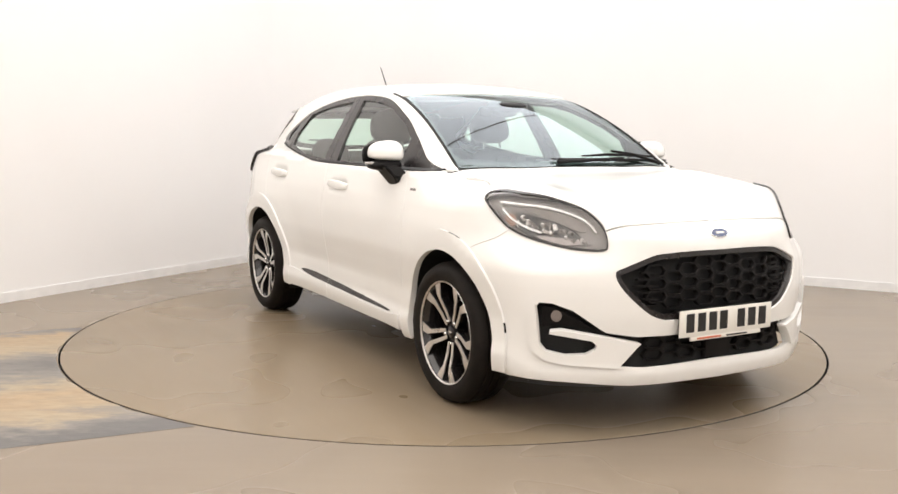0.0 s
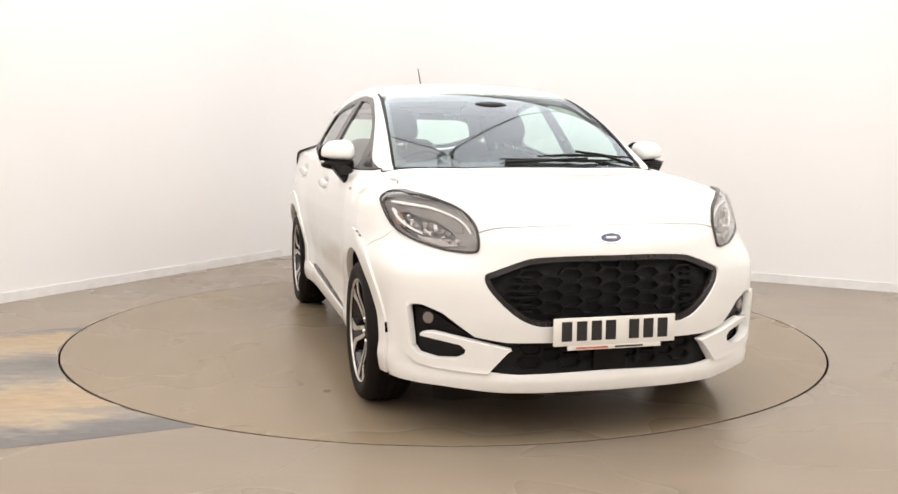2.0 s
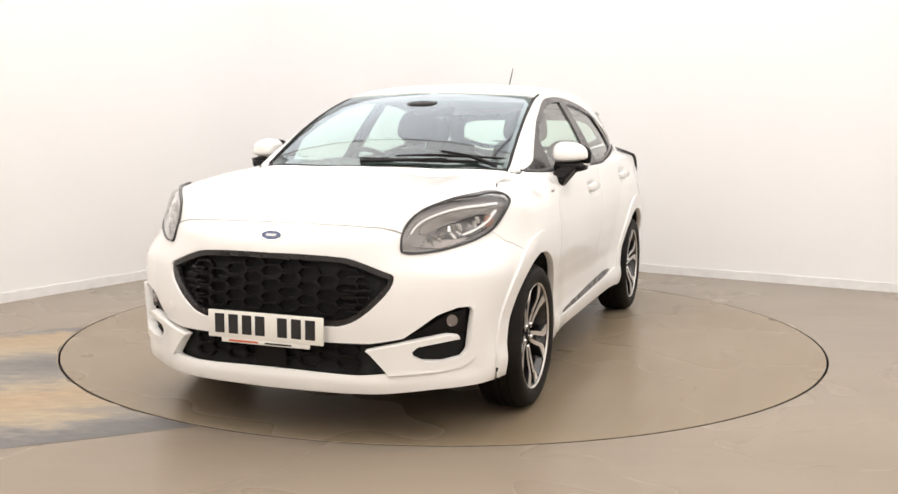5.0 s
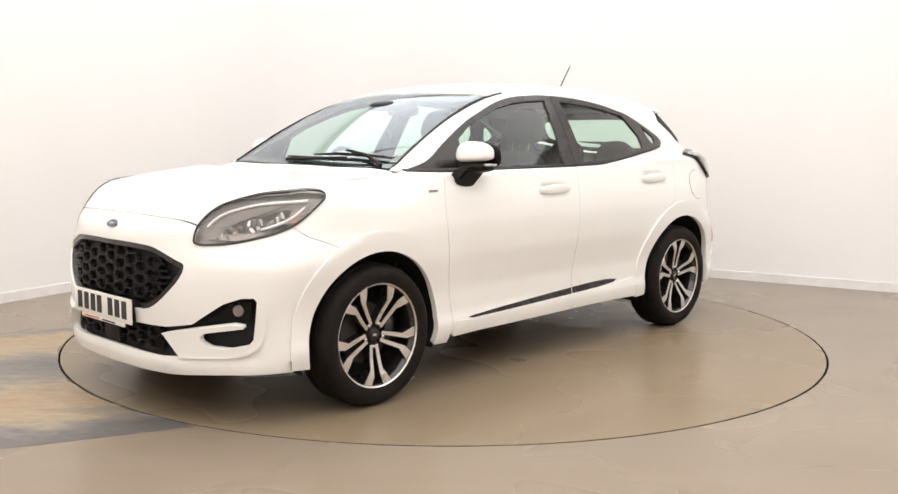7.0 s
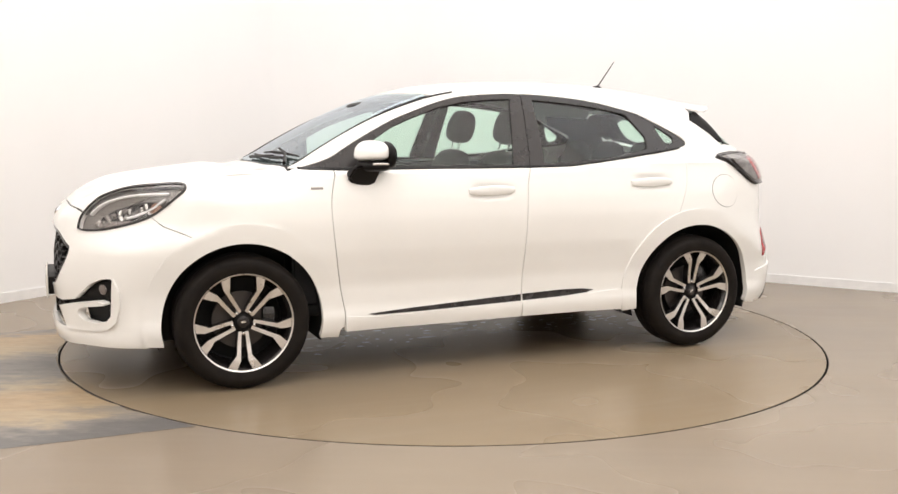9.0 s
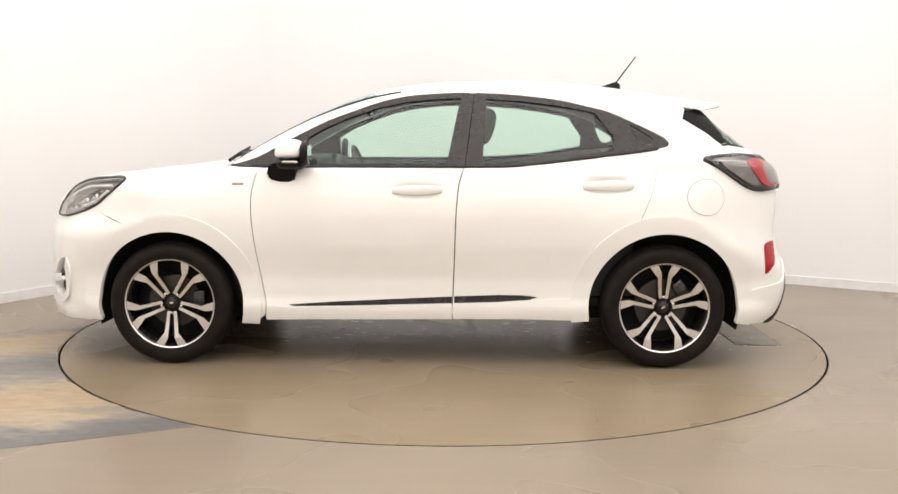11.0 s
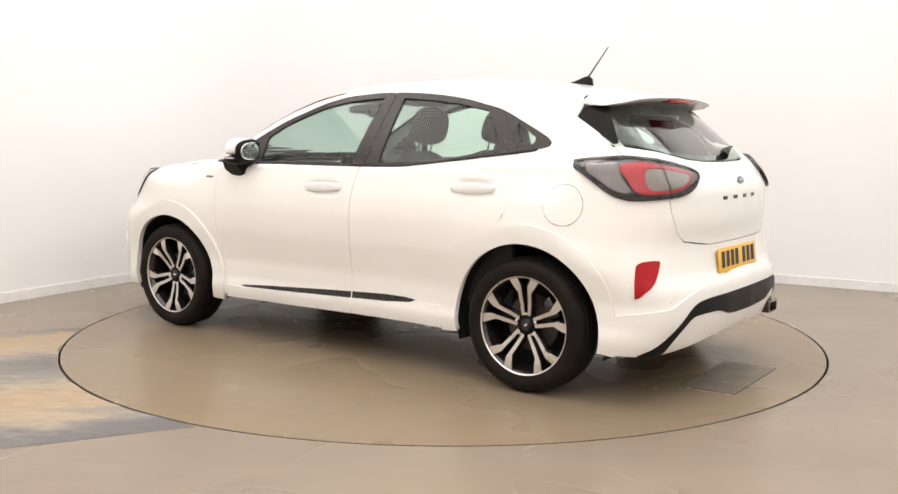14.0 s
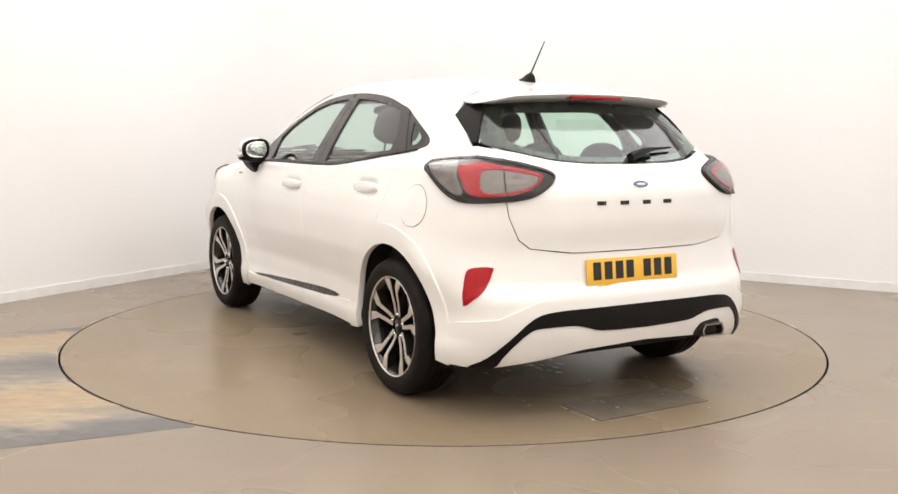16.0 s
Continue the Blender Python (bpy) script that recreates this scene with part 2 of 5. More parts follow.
# ---- turntable ----
def turntable():
    e = tagged(new("turntable"), "round motorised car turntable painted like the floor", "turntable")
    bm = bmesh.new()
    n = 192
    top = [bm.verts.new((TABLE_R * 0.999 * math.cos(2 * math.pi * i / n), TABLE_R * 0.999 * math.sin(2 * math.pi * i / n), 0.0)) for i in range(n)]
    mid = [bm.verts.new(((TABLE_R - 0.0) * math.cos(2 * math.pi * i / n), TABLE_R * math.sin(2 * math.pi * i / n), -0.002)) for i in range(n)]
    low = [bm.verts.new((v.co.x, v.co.y, -0.05)) for v in mid]
    bm.faces.new(top)
    for i in range(n):
        j = (i + 1) % n
        bm.faces.new((mid[i], mid[j], top[j], top[i]))
        bm.faces.new((low[i], low[j], mid[j], mid[i])).material_index = 1
    part("disc", bm, [M_DISC, M_GAP], e, smooth=False)
    # access hatch: a joint and a plate
    x0, x1, y0, y1 = -1.985, -1.715, -0.26, 0.375
    bm = bmesh.new()
    g = 0.004
    for lo, hi in (((x0, y0), (x1, y0 + g)), ((x0, y1 - g), (x1, y1)), ((x0, y0 + g), (x0 + g, y1 - g)), ((x1 - g, y0 + g), (x1, y1 - g))):
        box(bm, (*lo, -0.003), (*hi, 0.0012))
    part("hatch_joint", bm, M_GAP, e, "dark joint round the access hatch", smooth=False)
    bm = bmesh.new()
    box(bm, (x0 + g, y0 + g, -0.003), (x1 - g, y1 - g, 0.0015))
    part("hatch_plate", bm, M_HATCH, e, "dull grey metal access hatch", smooth=False)
    # chipped pale paint under the car, whitened to stand in for wall glints
    rnd = random.Random(11)
    bm = bmesh.new()
    for k in range(230):
        cx, cy = rnd.uniform(-1.25, 1.35), rnd.gauss(0.06, 0.17)
        if k > 190:
            cx, cy = rnd.gauss(-1.70, 0.14), rnd.gauss(0.0, 0.26)
        r = rnd.choice((0.005, 0.007, 0.007, 0.010, 0.015, 0.024)) if k <= 190 else rnd.choice((0.003, 0.004, 0.008))
        sx = rnd.uniform(1.0, 3.2)
        vs = []
        for i in range(9):
            a = 2 * math.pi * i / 9
            q = r * rnd.uniform(0.45, 1.0)
            vs.append(bm.verts.new((cx + sx * q * math.cos(a), cy + q * math.sin(a), 0.0012 + 0.00001 * k)))
        bm.faces.new(vs)
    tagged(part("paint_debris", bm, M_CHIP, e, "chipped paint flakes, whitened as if glinting", smooth=False), kind="stuff")
    return e


TABLE = turntable()
# ---- the car's outer surface: x forward, y to its left, z up, from the middle of the wheelbase ----
def curve(*pts):
    """A smooth curve without overshoot through points (at, value)."""
    xs = np.array([p[0] for p in pts], float)
    ys = np.array([p[1] for p in pts], float)
    o = np.argsort(xs)
    xs, ys = xs[o], ys[o]
    h, d = np.diff(xs), np.diff(ys) / np.diff(xs)
    m = np.zeros(len(xs))
    m[0], m[-1] = d[0], d[-1]
    for i in range(1, len(xs) - 1):
        if d[i - 1] * d[i] > 0:
            w1, w2 = 2 * h[i] + h[i - 1], h[i] + 2 * h[i - 1]
            m[i] = (w1 + w2) / (w1 / d[i - 1] + w2 / d[i])

    def f(x):
        x = np.clip(np.asarray(x, float), xs[0], xs[-1])
        i = np.clip(np.searchsorted(xs, x) - 1, 0, len(xs) - 2)
        t = (x - xs[i]) / h[i]
        return ((1 + 2 * t) * (1 - t) ** 2 * ys[i] + t * (1 - t) ** 2 * h[i] * m[i]
                + t * t * (3 - 2 * t) * ys[i + 1] + t * t * (t - 1) * h[i] * m[i + 1])
    return f


def smax(a, b, k):
    return np.maximum(a, b) + np.maximum(k - np.abs(a - b), 0) ** 2 / (4 * k)


def sstep(t):
    t = np.clip(t, 0, 1)
    return t * t * (3 - 2 * t)


AXLE_F, AXLE_R, HUB_Z = 1.294, -1.294, 0.320
WIDTH = curve((-2.1, .72), (-1.9, .805), (-1.75, .85), (-1.6, .872), (-1.2, .876), (-.6, .870), (0, .868), (.6, .868), (1.0, .872), (1.4, .876), (1.6, .868), (1.75, .85), (1.9, .82), (2.1, .76))
BULGE = curve((.10, -.13), (.18, -.075), (.24, -.034), (.31, -.022), (.37, -.030), (.45, -.030), (.55, -.016), (.66, .002), (.78, .008), (.88, -.002), (.95, -.018), (1.0, -.032), (1.06, -.048), (1.15, -.06), (1.5, -.09))
BELT_W = curve((1.6, .94), (1.3, .89), (1.15, .79), (1.0, .742), (.8, .752), (.5, .772), (.2, .793), (-.3, .808), (-.8, .795), (-1.1, .765), (-1.35, .725), (-1.6, .675), (-1.9, .60))
CROWN = curve((2.25, .60), (2.12, .80), (2.06, .856), (1.98, .895), (1.85, .934), (1.7, .963), (1.5, .991), (1.3, 1.016), (1.14, 1.037), (1.08, 1.06), (1.0, 1.11), (.85, 1.20), (.69, 1.287), (.53, 1.365), (.38, 1.426), (.27, 1.459), (.13, 1.491), (-.07, 1.515), (-.28, 1.526), (-.55, 1.530), (-.76, 1.524), (-1.06, 1.497), (-1.23, 1.474), (-1.4, 1.448), (-1.57, 1.42), (-1.9, 1.36))
NOSE = curve((.10, 2.06), (.18, 2.10), (.215, 2.122), (.26, 2.130), (.30, 2.124), (.40, 2.127), (.50, 2.135), (.60, 2.132), (.70, 2.118), (.80, 2.107), (.86, 2.075), (.95, 2.04), (1.2, 2.0))
NOSE_Y = curve((0, 0), (.26, .012), (.42, .042), (.49, .068), (.57, .115), (.65, .17), (.775, .265), (.85, .365), (.90, .52), (1.0, .9))
TAIL = curve((.10, -1.86), (.20, -1.97), (.29, -2.035), (.42, -2.062), (.52, -2.055), (.60, -2.02), (.72, -2.005), (.85, -2.018), (.95, -2.015), (1.02, -1.99), (1.08, -1.935), (1.12, -1.885), (1.25, -1.722), (1.38, -1.558), (1.50, -1.41))
TAIL_Y = curve((0, 0), (.26, .008), (.43, .027), (.6, .068), (.71, .112), (.82, .212), (.88, .325), (.94, .54), (1.1, 1.1))
TAIL_S = curve((.6, 1.0), (.8, 1.05), (.92, 1.07), (1.02, 1.085), (1.12, 1.08), (1.4, 1.10))


BELT_Z = curve((1.6, 1.05), (-.4, 1.05), (-.8, 1.068), (-1.2, 1.102), (-1.6, 1.115), (-1.9, 1.11))


def y_side(x, z):
    low = WIDTH(x) + BULGE(z)
    for ax, rr in ((AXLE_F, .468), (AXLE_R, .478)):
        r = np.hypot(x - ax, z - HUB_Z)
        low = low + .012 * sstep((.75 - r) / .3)
    for hx, hz in ((0.0, .925), (-.988, .958)):
        low = low - .016 * np.exp(-((x - hx) / .105) ** 4 - ((z - hz) / .034) ** 4)
    dz = z - BELT_Z(x)
    green = BELT_W(x) - np.where(dz > 0, .47 * dz + .32 * dz * dz, 3.0 * dz)
    return -smax(-low, -green, .025)


def z_top(x, y):
    a = np.abs(y)
    hood = sstep((x - .95) / .35)
    return CROWN(x) - (1 - hood) * .035 * (y / .54) ** 2 + hood * (.028 * np.exp(-((a - .60) / .15) ** 2) - .02 * (a / .8) ** 4)


def body(x, y, z):
    a = np.abs(y)
    s = a - y_side(x, z)
    t = (z - z_top(x, a)) * .9
    k = .05 + .045 * sstep((x - .8) / .4)
    f = smax(s, t, k)
    f = smax(f, x - (NOSE(z) - NOSE_Y(a) * (1 + .42 * sstep((z - .66) / .16))), .06)
    r = (TAIL(z) + TAIL_Y(a * TAIL_S(z))) - x
    f = smax(f, r * np.where(z > 1.08, .62, .9), .05)
    return smax(f, .13 - z, .03)


def march(o, d, length, n=48):
    """Distance along the rays to the surface."""
    ks = np.linspace(0, length, n)
    hit = np.full(len(o), length)
    prev = body(*(o.T))
    found = np.zeros(len(o), bool)
    lo, hi = np.zeros(len(o)), np.full(len(o), length)
    for i in range(1, n):
        v = body(*((o + d * ks[i]).T))
        new_hit = (~found) & (v <= 0)
        lo[new_hit], hi[new_hit] = ks[i - 1], ks[i]
        found |= new_hit
    for _ in range(14):
        mid = (lo + hi) / 2
        v = body(*((o + d * mid[:, None]).T))
        inside = v <= 0
        hi = np.where(inside, mid, hi)
        lo = np.where(inside, lo, mid)
    return (lo + hi) / 2


def normals(p, e=.003):
    g = np.stack([body(*((p + e * np.eye(3)[i]).T)) - body(*((p - e * np.eye(3)[i]).T)) for i in range(3)], 1)
    return g / np.maximum(np.linalg.norm(g, axis=1, keepdims=True), 1e-9)


WRAP_X, WRAP_Y, WRAP_R = 1.5, 0.35, 0.6
U_END = WRAP_X + WRAP_R * math.pi / 2 + WRAP_Y          # the centre line, front (+) and rear (-)


def wrap(uz):
    """Points of the surface from (u, z): u runs along the left side as x, round the corners and over the centre lines."""
    u, z = uz[:, 0].copy(), uz[:, 1]
    flip = np.abs(u) > U_END
    u = np.where(flip, np.sign(u) * 2 * U_END - u, u)
    s, v = np.sign(u), np.abs(u)
    phi = np.clip((v - WRAP_X) / WRAP_R, 0, math.pi / 2)
    end = np.maximum(v - WRAP_X - WRAP_R * math.pi / 2, 0)
    side = v <= WRAP_X
    cx = np.where(side, u, s * WRAP_X)
    cy = np.where(side, 0.15, WRAP_Y - end)
    n = np.stack([s * np.sin(phi), np.cos(phi), 0 * u], 1)
    c = np.stack([cx, cy, z], 1)
    o = c + n * 1.0
    p = o - n * march(o, -n, 1.0)[:, None]
    p[flip, 1] *= -1
    return p


def unwrap(p):
    """(u, z) of points on the left side or at the ends."""
    x, y, z = p.T
    s, v = np.sign(x), np.abs(x)
    arc = WRAP_X + WRAP_R * np.arctan2(np.maximum(v - WRAP_X, 0), np.maximum(y - WRAP_Y, 1e-9))
    u = np.where(v <= WRAP_X, v, np.where(y > WRAP_Y, arc, WRAP_X + WRAP_R * math.pi / 2 + WRAP_Y - y))
    return np.stack([s * u, z], 1)


def top(xy):
    o = np.column_stack([xy, np.full(len(xy), 1.75)])
    d = np.tile((0, 0, -1.0), (len(xy), 1))
    p = o + d * march(o, d, 1.3)[:, None]
    return p


def flank(xz):
    o = np.column_stack([xz[:, 0], np.full(len(xz), 1.2), xz[:, 1]])
    d = np.tile((0, -1.0, 0), (len(xz), 1))
    return o + d * march(o, d, 1.2)[:, None]


def front(yz):
    o = np.column_stack([np.full(len(yz), 2.4), yz])
    d = np.tile((-1.0, 0, 0), (len(yz), 1))
    return o + d * march(o, d, 1.6)[:, None]


def rear(yz):
    o = np.column_stack([np.full(len(yz), -2.4), yz])
    d = np.tile((1.0, 0, 0), (len(yz), 1))
    return o + d * march(o, d, 1.6)[:, None]


# ---- panels cut from that surface ----
from mathutils import geometry


def dense(loop, step):
    """A closed outline with points about step apart."""
    out = []
    for a, b in zip(loop, loop[1:] + loop[:1]):
        n = max(1, int(math.hypot(b[0] - a[0], b[1] - a[1]) / step))
        out += [(a[0] + (b[0] - a[0]) * i / n, a[1] + (b[1] - a[1]) * i / n) for i in range(n)]
    return out


def rounded(pts, n=6, closed=True):
    """A smooth line through points."""
    out, k = [], len(pts)
    for i in range(k if closed else k - 1):
        p = [Vector((*pts[j % k], 0)) if closed else Vector((*pts[min(max(j, 0), k - 1)], 0)) for j in (i - 1, i, i + 1, i + 2)]
        for s in range(n):
            t = s / n
            v = 0.5 * ((2 * p[1]) + (p[2] - p[0]) * t + (2 * p[0] - 5 * p[1] + 4 * p[2] - p[3]) * t * t + (3 * p[1] - p[0] - 3 * p[2] + p[3]) * t ** 3)
            out.append((v.x, v.y))
    if not closed:
        out.append(tuple(pts[-1]))
    return out


def inset(loop, d):
    """The outline moved inwards by d."""
    p = np.array(loop, float)
    area = np.sum(p[:, 0] * np.roll(p[:, 1], -1) - np.roll(p[:, 0], -1) * p[:, 1])
    e = np.roll(p, -1, 0) - p
    e /= np.maximum(np.linalg.norm(e, axis=1, keepdims=True), 1e-9)
    n = np.stack([-e[:, 1], e[:, 0]], 1) * np.sign(area)
    m = n + np.roll(n, 1, 0)
    m /= np.maximum(np.linalg.norm(m, axis=1, keepdims=True), .5)
    return [tuple(q) for q in p + m * d]


def inside(pts, loop):
    x, y = pts[:, 0], pts[:, 1]
    res = np.zeros(len(pts), bool)
    q = np.array(loop)
    for (ax, ay), (bx, by) in zip(q, np.roll(q, -1, 0)):
        c = (ay > y) != (by > y)
        if c.any():
            res ^= c & (x < (bx - ax) * (y - ay) / ((by - ay) if by != ay else 1e-12) + ax)
    return res


def panel(name, outer, mat, parent, holes=(), chart=wrap, step=.03, thick=.012, lift=0.0, gap=.002, side=1, label="", dome=0.0):
    """A sheet of the car's skin inside an outline, with a turned edge. side -1: on the car's right."""
    loops = [dense(inset(outer, gap) if gap else list(outer), step * .7)] + [dense(list(h), step * .7) for h in holes]
    pts, edges = [], []
    for lp in loops:
        k = len(pts)
        pts += lp
        edges += [(k + i, k + (i + 1) % len(lp)) for i in range(len(lp))]
    bnd = np.array(pts)
    lo, hi = bnd.min(0), bnd.max(0)
    gx, gy = np.meshgrid(np.arange(lo[0] + step / 2, hi[0], step), np.arange(lo[1] + step / 2, hi[1], step))
    gx = gx + (np.arange(gx.shape[0]) % 2)[:, None] * step / 2
    g = np.column_stack([gx.ravel(), gy.ravel()])
    ok = inside(g, loops[0])
    for h in loops[1:]:
        ok &= ~inside(g, h)
    g = g[ok]
    if len(g):
        near = np.array([np.min(np.sum((bnd - q) ** 2, 1)) for q in g])
        g = g[near > (step * .45) ** 2]
    allp = np.vstack([bnd, g]) if len(g) else bnd
    vs, es, fs, *_ = geometry.delaunay_2d_cdt([Vector(p) for p in allp], edges, [], 0, 1e-6)
    v2 = np.array([tuple(v) for v in vs])
    tri = np.array([f for f in fs if len(f) == 3])
    c = v2[tri].mean(1)
    ok = inside(c, loops[0])
    for h in loops[1:]:
        ok &= ~inside(c, h)
    tri = tri[ok]
    p3 = chart(v2)
    nr = normals(p3)
    up = np.full(len(p3), lift)
    if dome:
        d2 = np.sqrt(np.array([np.min(np.sum((bnd - q) ** 2, 1)) for q in v2]))
        up = up + dome * (1 - np.exp(-d2 / .03))
    p3 = p3 + nr * up[:, None]
    # face the triangles outwards
    fn = np.cross(p3[tri[:, 1]] - p3[tri[:, 0]], p3[tri[:, 2]] - p3[tri[:, 0]])
    bad = np.sum(fn * nr[tri[:, 0]], 1) < 0
    tri[bad] = tri[bad][:, ::-1]
    count = {}
    for t in tri:
        for a, b in ((t[0], t[1]), (t[1], t[2]), (t[2], t[0])):
            count[(a, b)] = 1
    rim = [e for e in count if (e[1], e[0]) not in count]
    ids = sorted({i for e in rim for i in e})
    k0, k1 = len(p3), len(p3) + len(ids)
    at = {i: j for j, i in enumerate(ids)}
    verts = np.vstack([p3, p3[ids], p3[ids] - nr[ids] * thick])
    nn = np.vstack([nr, nr[ids], nr[ids]])
    for a, b in rim:
        e = p3[b] - p3[a]
        out = np.cross(e, nr[a])
        for i in (a, b):
            nn[k0 + at[i]] += out / max(np.linalg.norm(out), 1e-9)
            nn[k1 + at[i]] += 3 * out / max(np.linalg.norm(out), 1e-9)
    faces = [tuple(int(i) for i in t) for t in tri] + [(k0 + at[b], k0 + at[a], k1 + at[a], k1 + at[b]) for a, b in rim]
    if side < 0:
        verts = verts * (1, -1, 1)
        nn = nn * (1, -1, 1)
        faces = [f[::-1] for f in faces]
    nn = nn / np.maximum(np.linalg.norm(nn, axis=1, keepdims=True), 1e-9)
    me = bpy.data.meshes.new(name)
    me.from_pydata([tuple(v) for v in verts], [], faces)
    me.update()
    me.shade_smooth()
    me.normals_split_custom_set_from_vertices([tuple(n) for n in nn])
    me.materials.append(mat)
    ob = new(name, me)
    ob.parent = parent
    if label:
        tagged(ob, label)
    return ob


def both(name, outer, mat, parent, **kw):
    return [panel(name, outer, mat, parent, side=s, **kw) for s in (1, -1)]


def mirrored(half, end):
    """A closed outline from its left half, which starts and ends on the centre line u = end."""
    back = [(2 * end - u, z) for u, z in reversed(half) if abs(u - end) > 1e-6]
    return half + back


def wr(x, z, y=.87):
    return tuple(unwrap(np.array([[x, y, z]]))[0])


def arc(ax, r, a0, a1, n=28):
    """Points of a circle round an axle, as (u, z); degrees from straight ahead, up."""
    return [wr(ax + r * math.cos(radians(a0 + (a1 - a0) * i / n)), HUB_Z + r * math.sin(radians(a0 + (a1 - a0) * i / n))) for i in range(n + 1)]


def lathe(profile, n):
    """A body turned round the y axis from (radius, y) points."""
    bm = bmesh.new()
    rings = [[bm.verts.new((r * math.cos(2 * math.pi * i / n), y, r * math.sin(2 * math.pi * i / n))) for i in range(n)] for r, y in profile]
    for a, b in zip(rings, rings[1:]):
        for i in range(n):
            j = (i + 1) % n
            bm.faces.new((a[i], a[j], b[j], b[i]))
    bmesh.ops.recalc_face_normals(bm, faces=bm.faces[:])
    return bm


def prism(poly, y0, y1, bevel=0.0):
    """A flat outline in x, z with depth from y0 to y1."""
    bm = bmesh.new()
    a = [bm.verts.new((x, y0, z)) for x, z in poly]
    b = [bm.verts.new((x, y1, z)) for x, z in poly]
    bm.faces.new(a)
    bm.faces.new(b[::-1])
    for i in range(len(poly)):
        j = (i + 1) % len(poly)
        bm.faces.new((a[i], b[i], b[j], a[j]))
    bmesh.ops.recalc_face_normals(bm, faces=bm.faces[:])
    if bevel:
        bmesh.ops.bevel(bm, geom=bm.edges[:], offset=bevel, segments=2, affect="EDGES")
    return bm


def tube(points, r, n=8):
    """A round bar along points; r may be a list."""
    bm = bmesh.new()
    pts = [Vector(p) for p in points]
    rs = r if isinstance(r, (list, tuple)) else [r] * len(pts)
    rings = []
    for i, p in enumerate(pts):
        d = (pts[min(i + 1, len(pts) - 1)] - pts[max(i - 1, 0)]).normalized()
        a = d.orthogonal().normalized() if not rings else (side_v - d * side_v.dot(d)).normalized()
        side_v = a
        b = d.cross(a)
        rings.append([bm.verts.new(p + (a * math.cos(2 * math.pi * k / n) + b * math.sin(2 * math.pi * k / n)) * rs[i]) for k in range(n)])
    for a, b in zip(rings, rings[1:]):
        for k in range(n):
            bm.faces.new((a[k], a[(k + 1) % n], b[(k + 1) % n], b[k]))
    bm.faces.new(rings[0][::-1])
    bm.faces.new(rings[-1])
    return bm


def blob(lo, hi, p=3.5, nu=24, nv=14, shape=None):
    """A rounded block (superellipsoid) inside a box; shape(v) bends its unit points."""
    bm = bmesh.new()
    lo, hi = Vector(lo), Vector(hi)
    c, h = (lo + hi) / 2, (hi - lo) / 2

    def sp(t):
        return math.copysign(abs(t) ** (2 / p), t)
    rows = []
    for j in range(nv + 1):
        b = -math.pi / 2 + math.pi * j / nv
        row = []
        for i in range(nu):
            a = 2 * math.pi * i / nu
            q = Vector((sp(math.cos(b)) * sp(math.cos(a)), sp(math.cos(b)) * sp(math.sin(a)), sp(math.sin(b))))
            if shape:
                q = shape(q)
            row.append(bm.verts.new((c.x + h.x * q.x, c.y + h.y * q.y, c.z + h.z * q.z)))
        rows.append(row)
    for a, b in zip(rows, rows[1:]):
        for i in range(nu):
            bm.faces.new((a[i], a[(i + 1) % nu], b[(i + 1) % nu], b[i]))
    bmesh.ops.remove_doubles(bm, verts=bm.verts[:], dist=1e-5)
    bmesh.ops.recalc_face_normals(bm, faces=bm.faces[:])
    return bm


# ---- the car's materials ----
def make_car_paint():
    m, nt, b = node_mat("white_car_paint")
    v = coords(nt)
    nt.links.new(ramp(nt, noise_tex(nt, v, 3.0), [(0.3, (0.800, 0.792, 0.766)), (0.7, (0.820, 0.812, 0.788))]), b.inputs["Base Color"])
    b.inputs["Roughness"].default_value = 0.42
    b.inputs["Coat Weight"].default_value = 0.8
    b.inputs["Coat Roughness"].default_value = 0.05
    bump(nt, b, noise_tex(nt, v, 220.0), 0.02, 0.0005)
    return m


def make_glass(name, tint, gloss=(1.0, 1.0, 1.0), low=0.045):
    """A thin tinted pane: what is behind shows through, with a mirror-like sheen at a slant."""
    m = bpy.data.materials.new(name)
    m.use_nodes = True
    nt = m.node_tree
    nt.nodes.clear()
    out = nt.nodes.new("ShaderNodeOutputMaterial")
    tr = nd(nt, "ShaderNodeBsdfTransparent", Color=(*tint, 1))
    gl = nd(nt, "ShaderNodeBsdfGlossy", Color=(*gloss, 1), Roughness=0.015)
    lw = nd(nt, "ShaderNodeLayerWeight", Blend=0.5)
    pw = nt.nodes.new("ShaderNodeMath")
    pw.operation = "POWER"
    pw.inputs[1].default_value = 3.8
    nt.links.new(lw.outputs["Facing"], pw.inputs[0])
    fr = nt.nodes.new("ShaderNodeMath")
    fr.operation = "MULTIPLY_ADD"
    fr.inputs[1].default_value, fr.inputs[2].default_value = 0.90, low
    nt.links.new(pw.outputs[0], fr.inputs[0])
    mx = nt.nodes.new("ShaderNodeMixShader")
    nt.links.new(fr.outputs[0], mx.inputs[0])
    nt.links.new(tr.outputs[0], mx.inputs[1])
    nt.links.new(gl.outputs[0], mx.inputs[2])
    nt.links.new(mx.outputs[0], out.inputs[0])
    return m


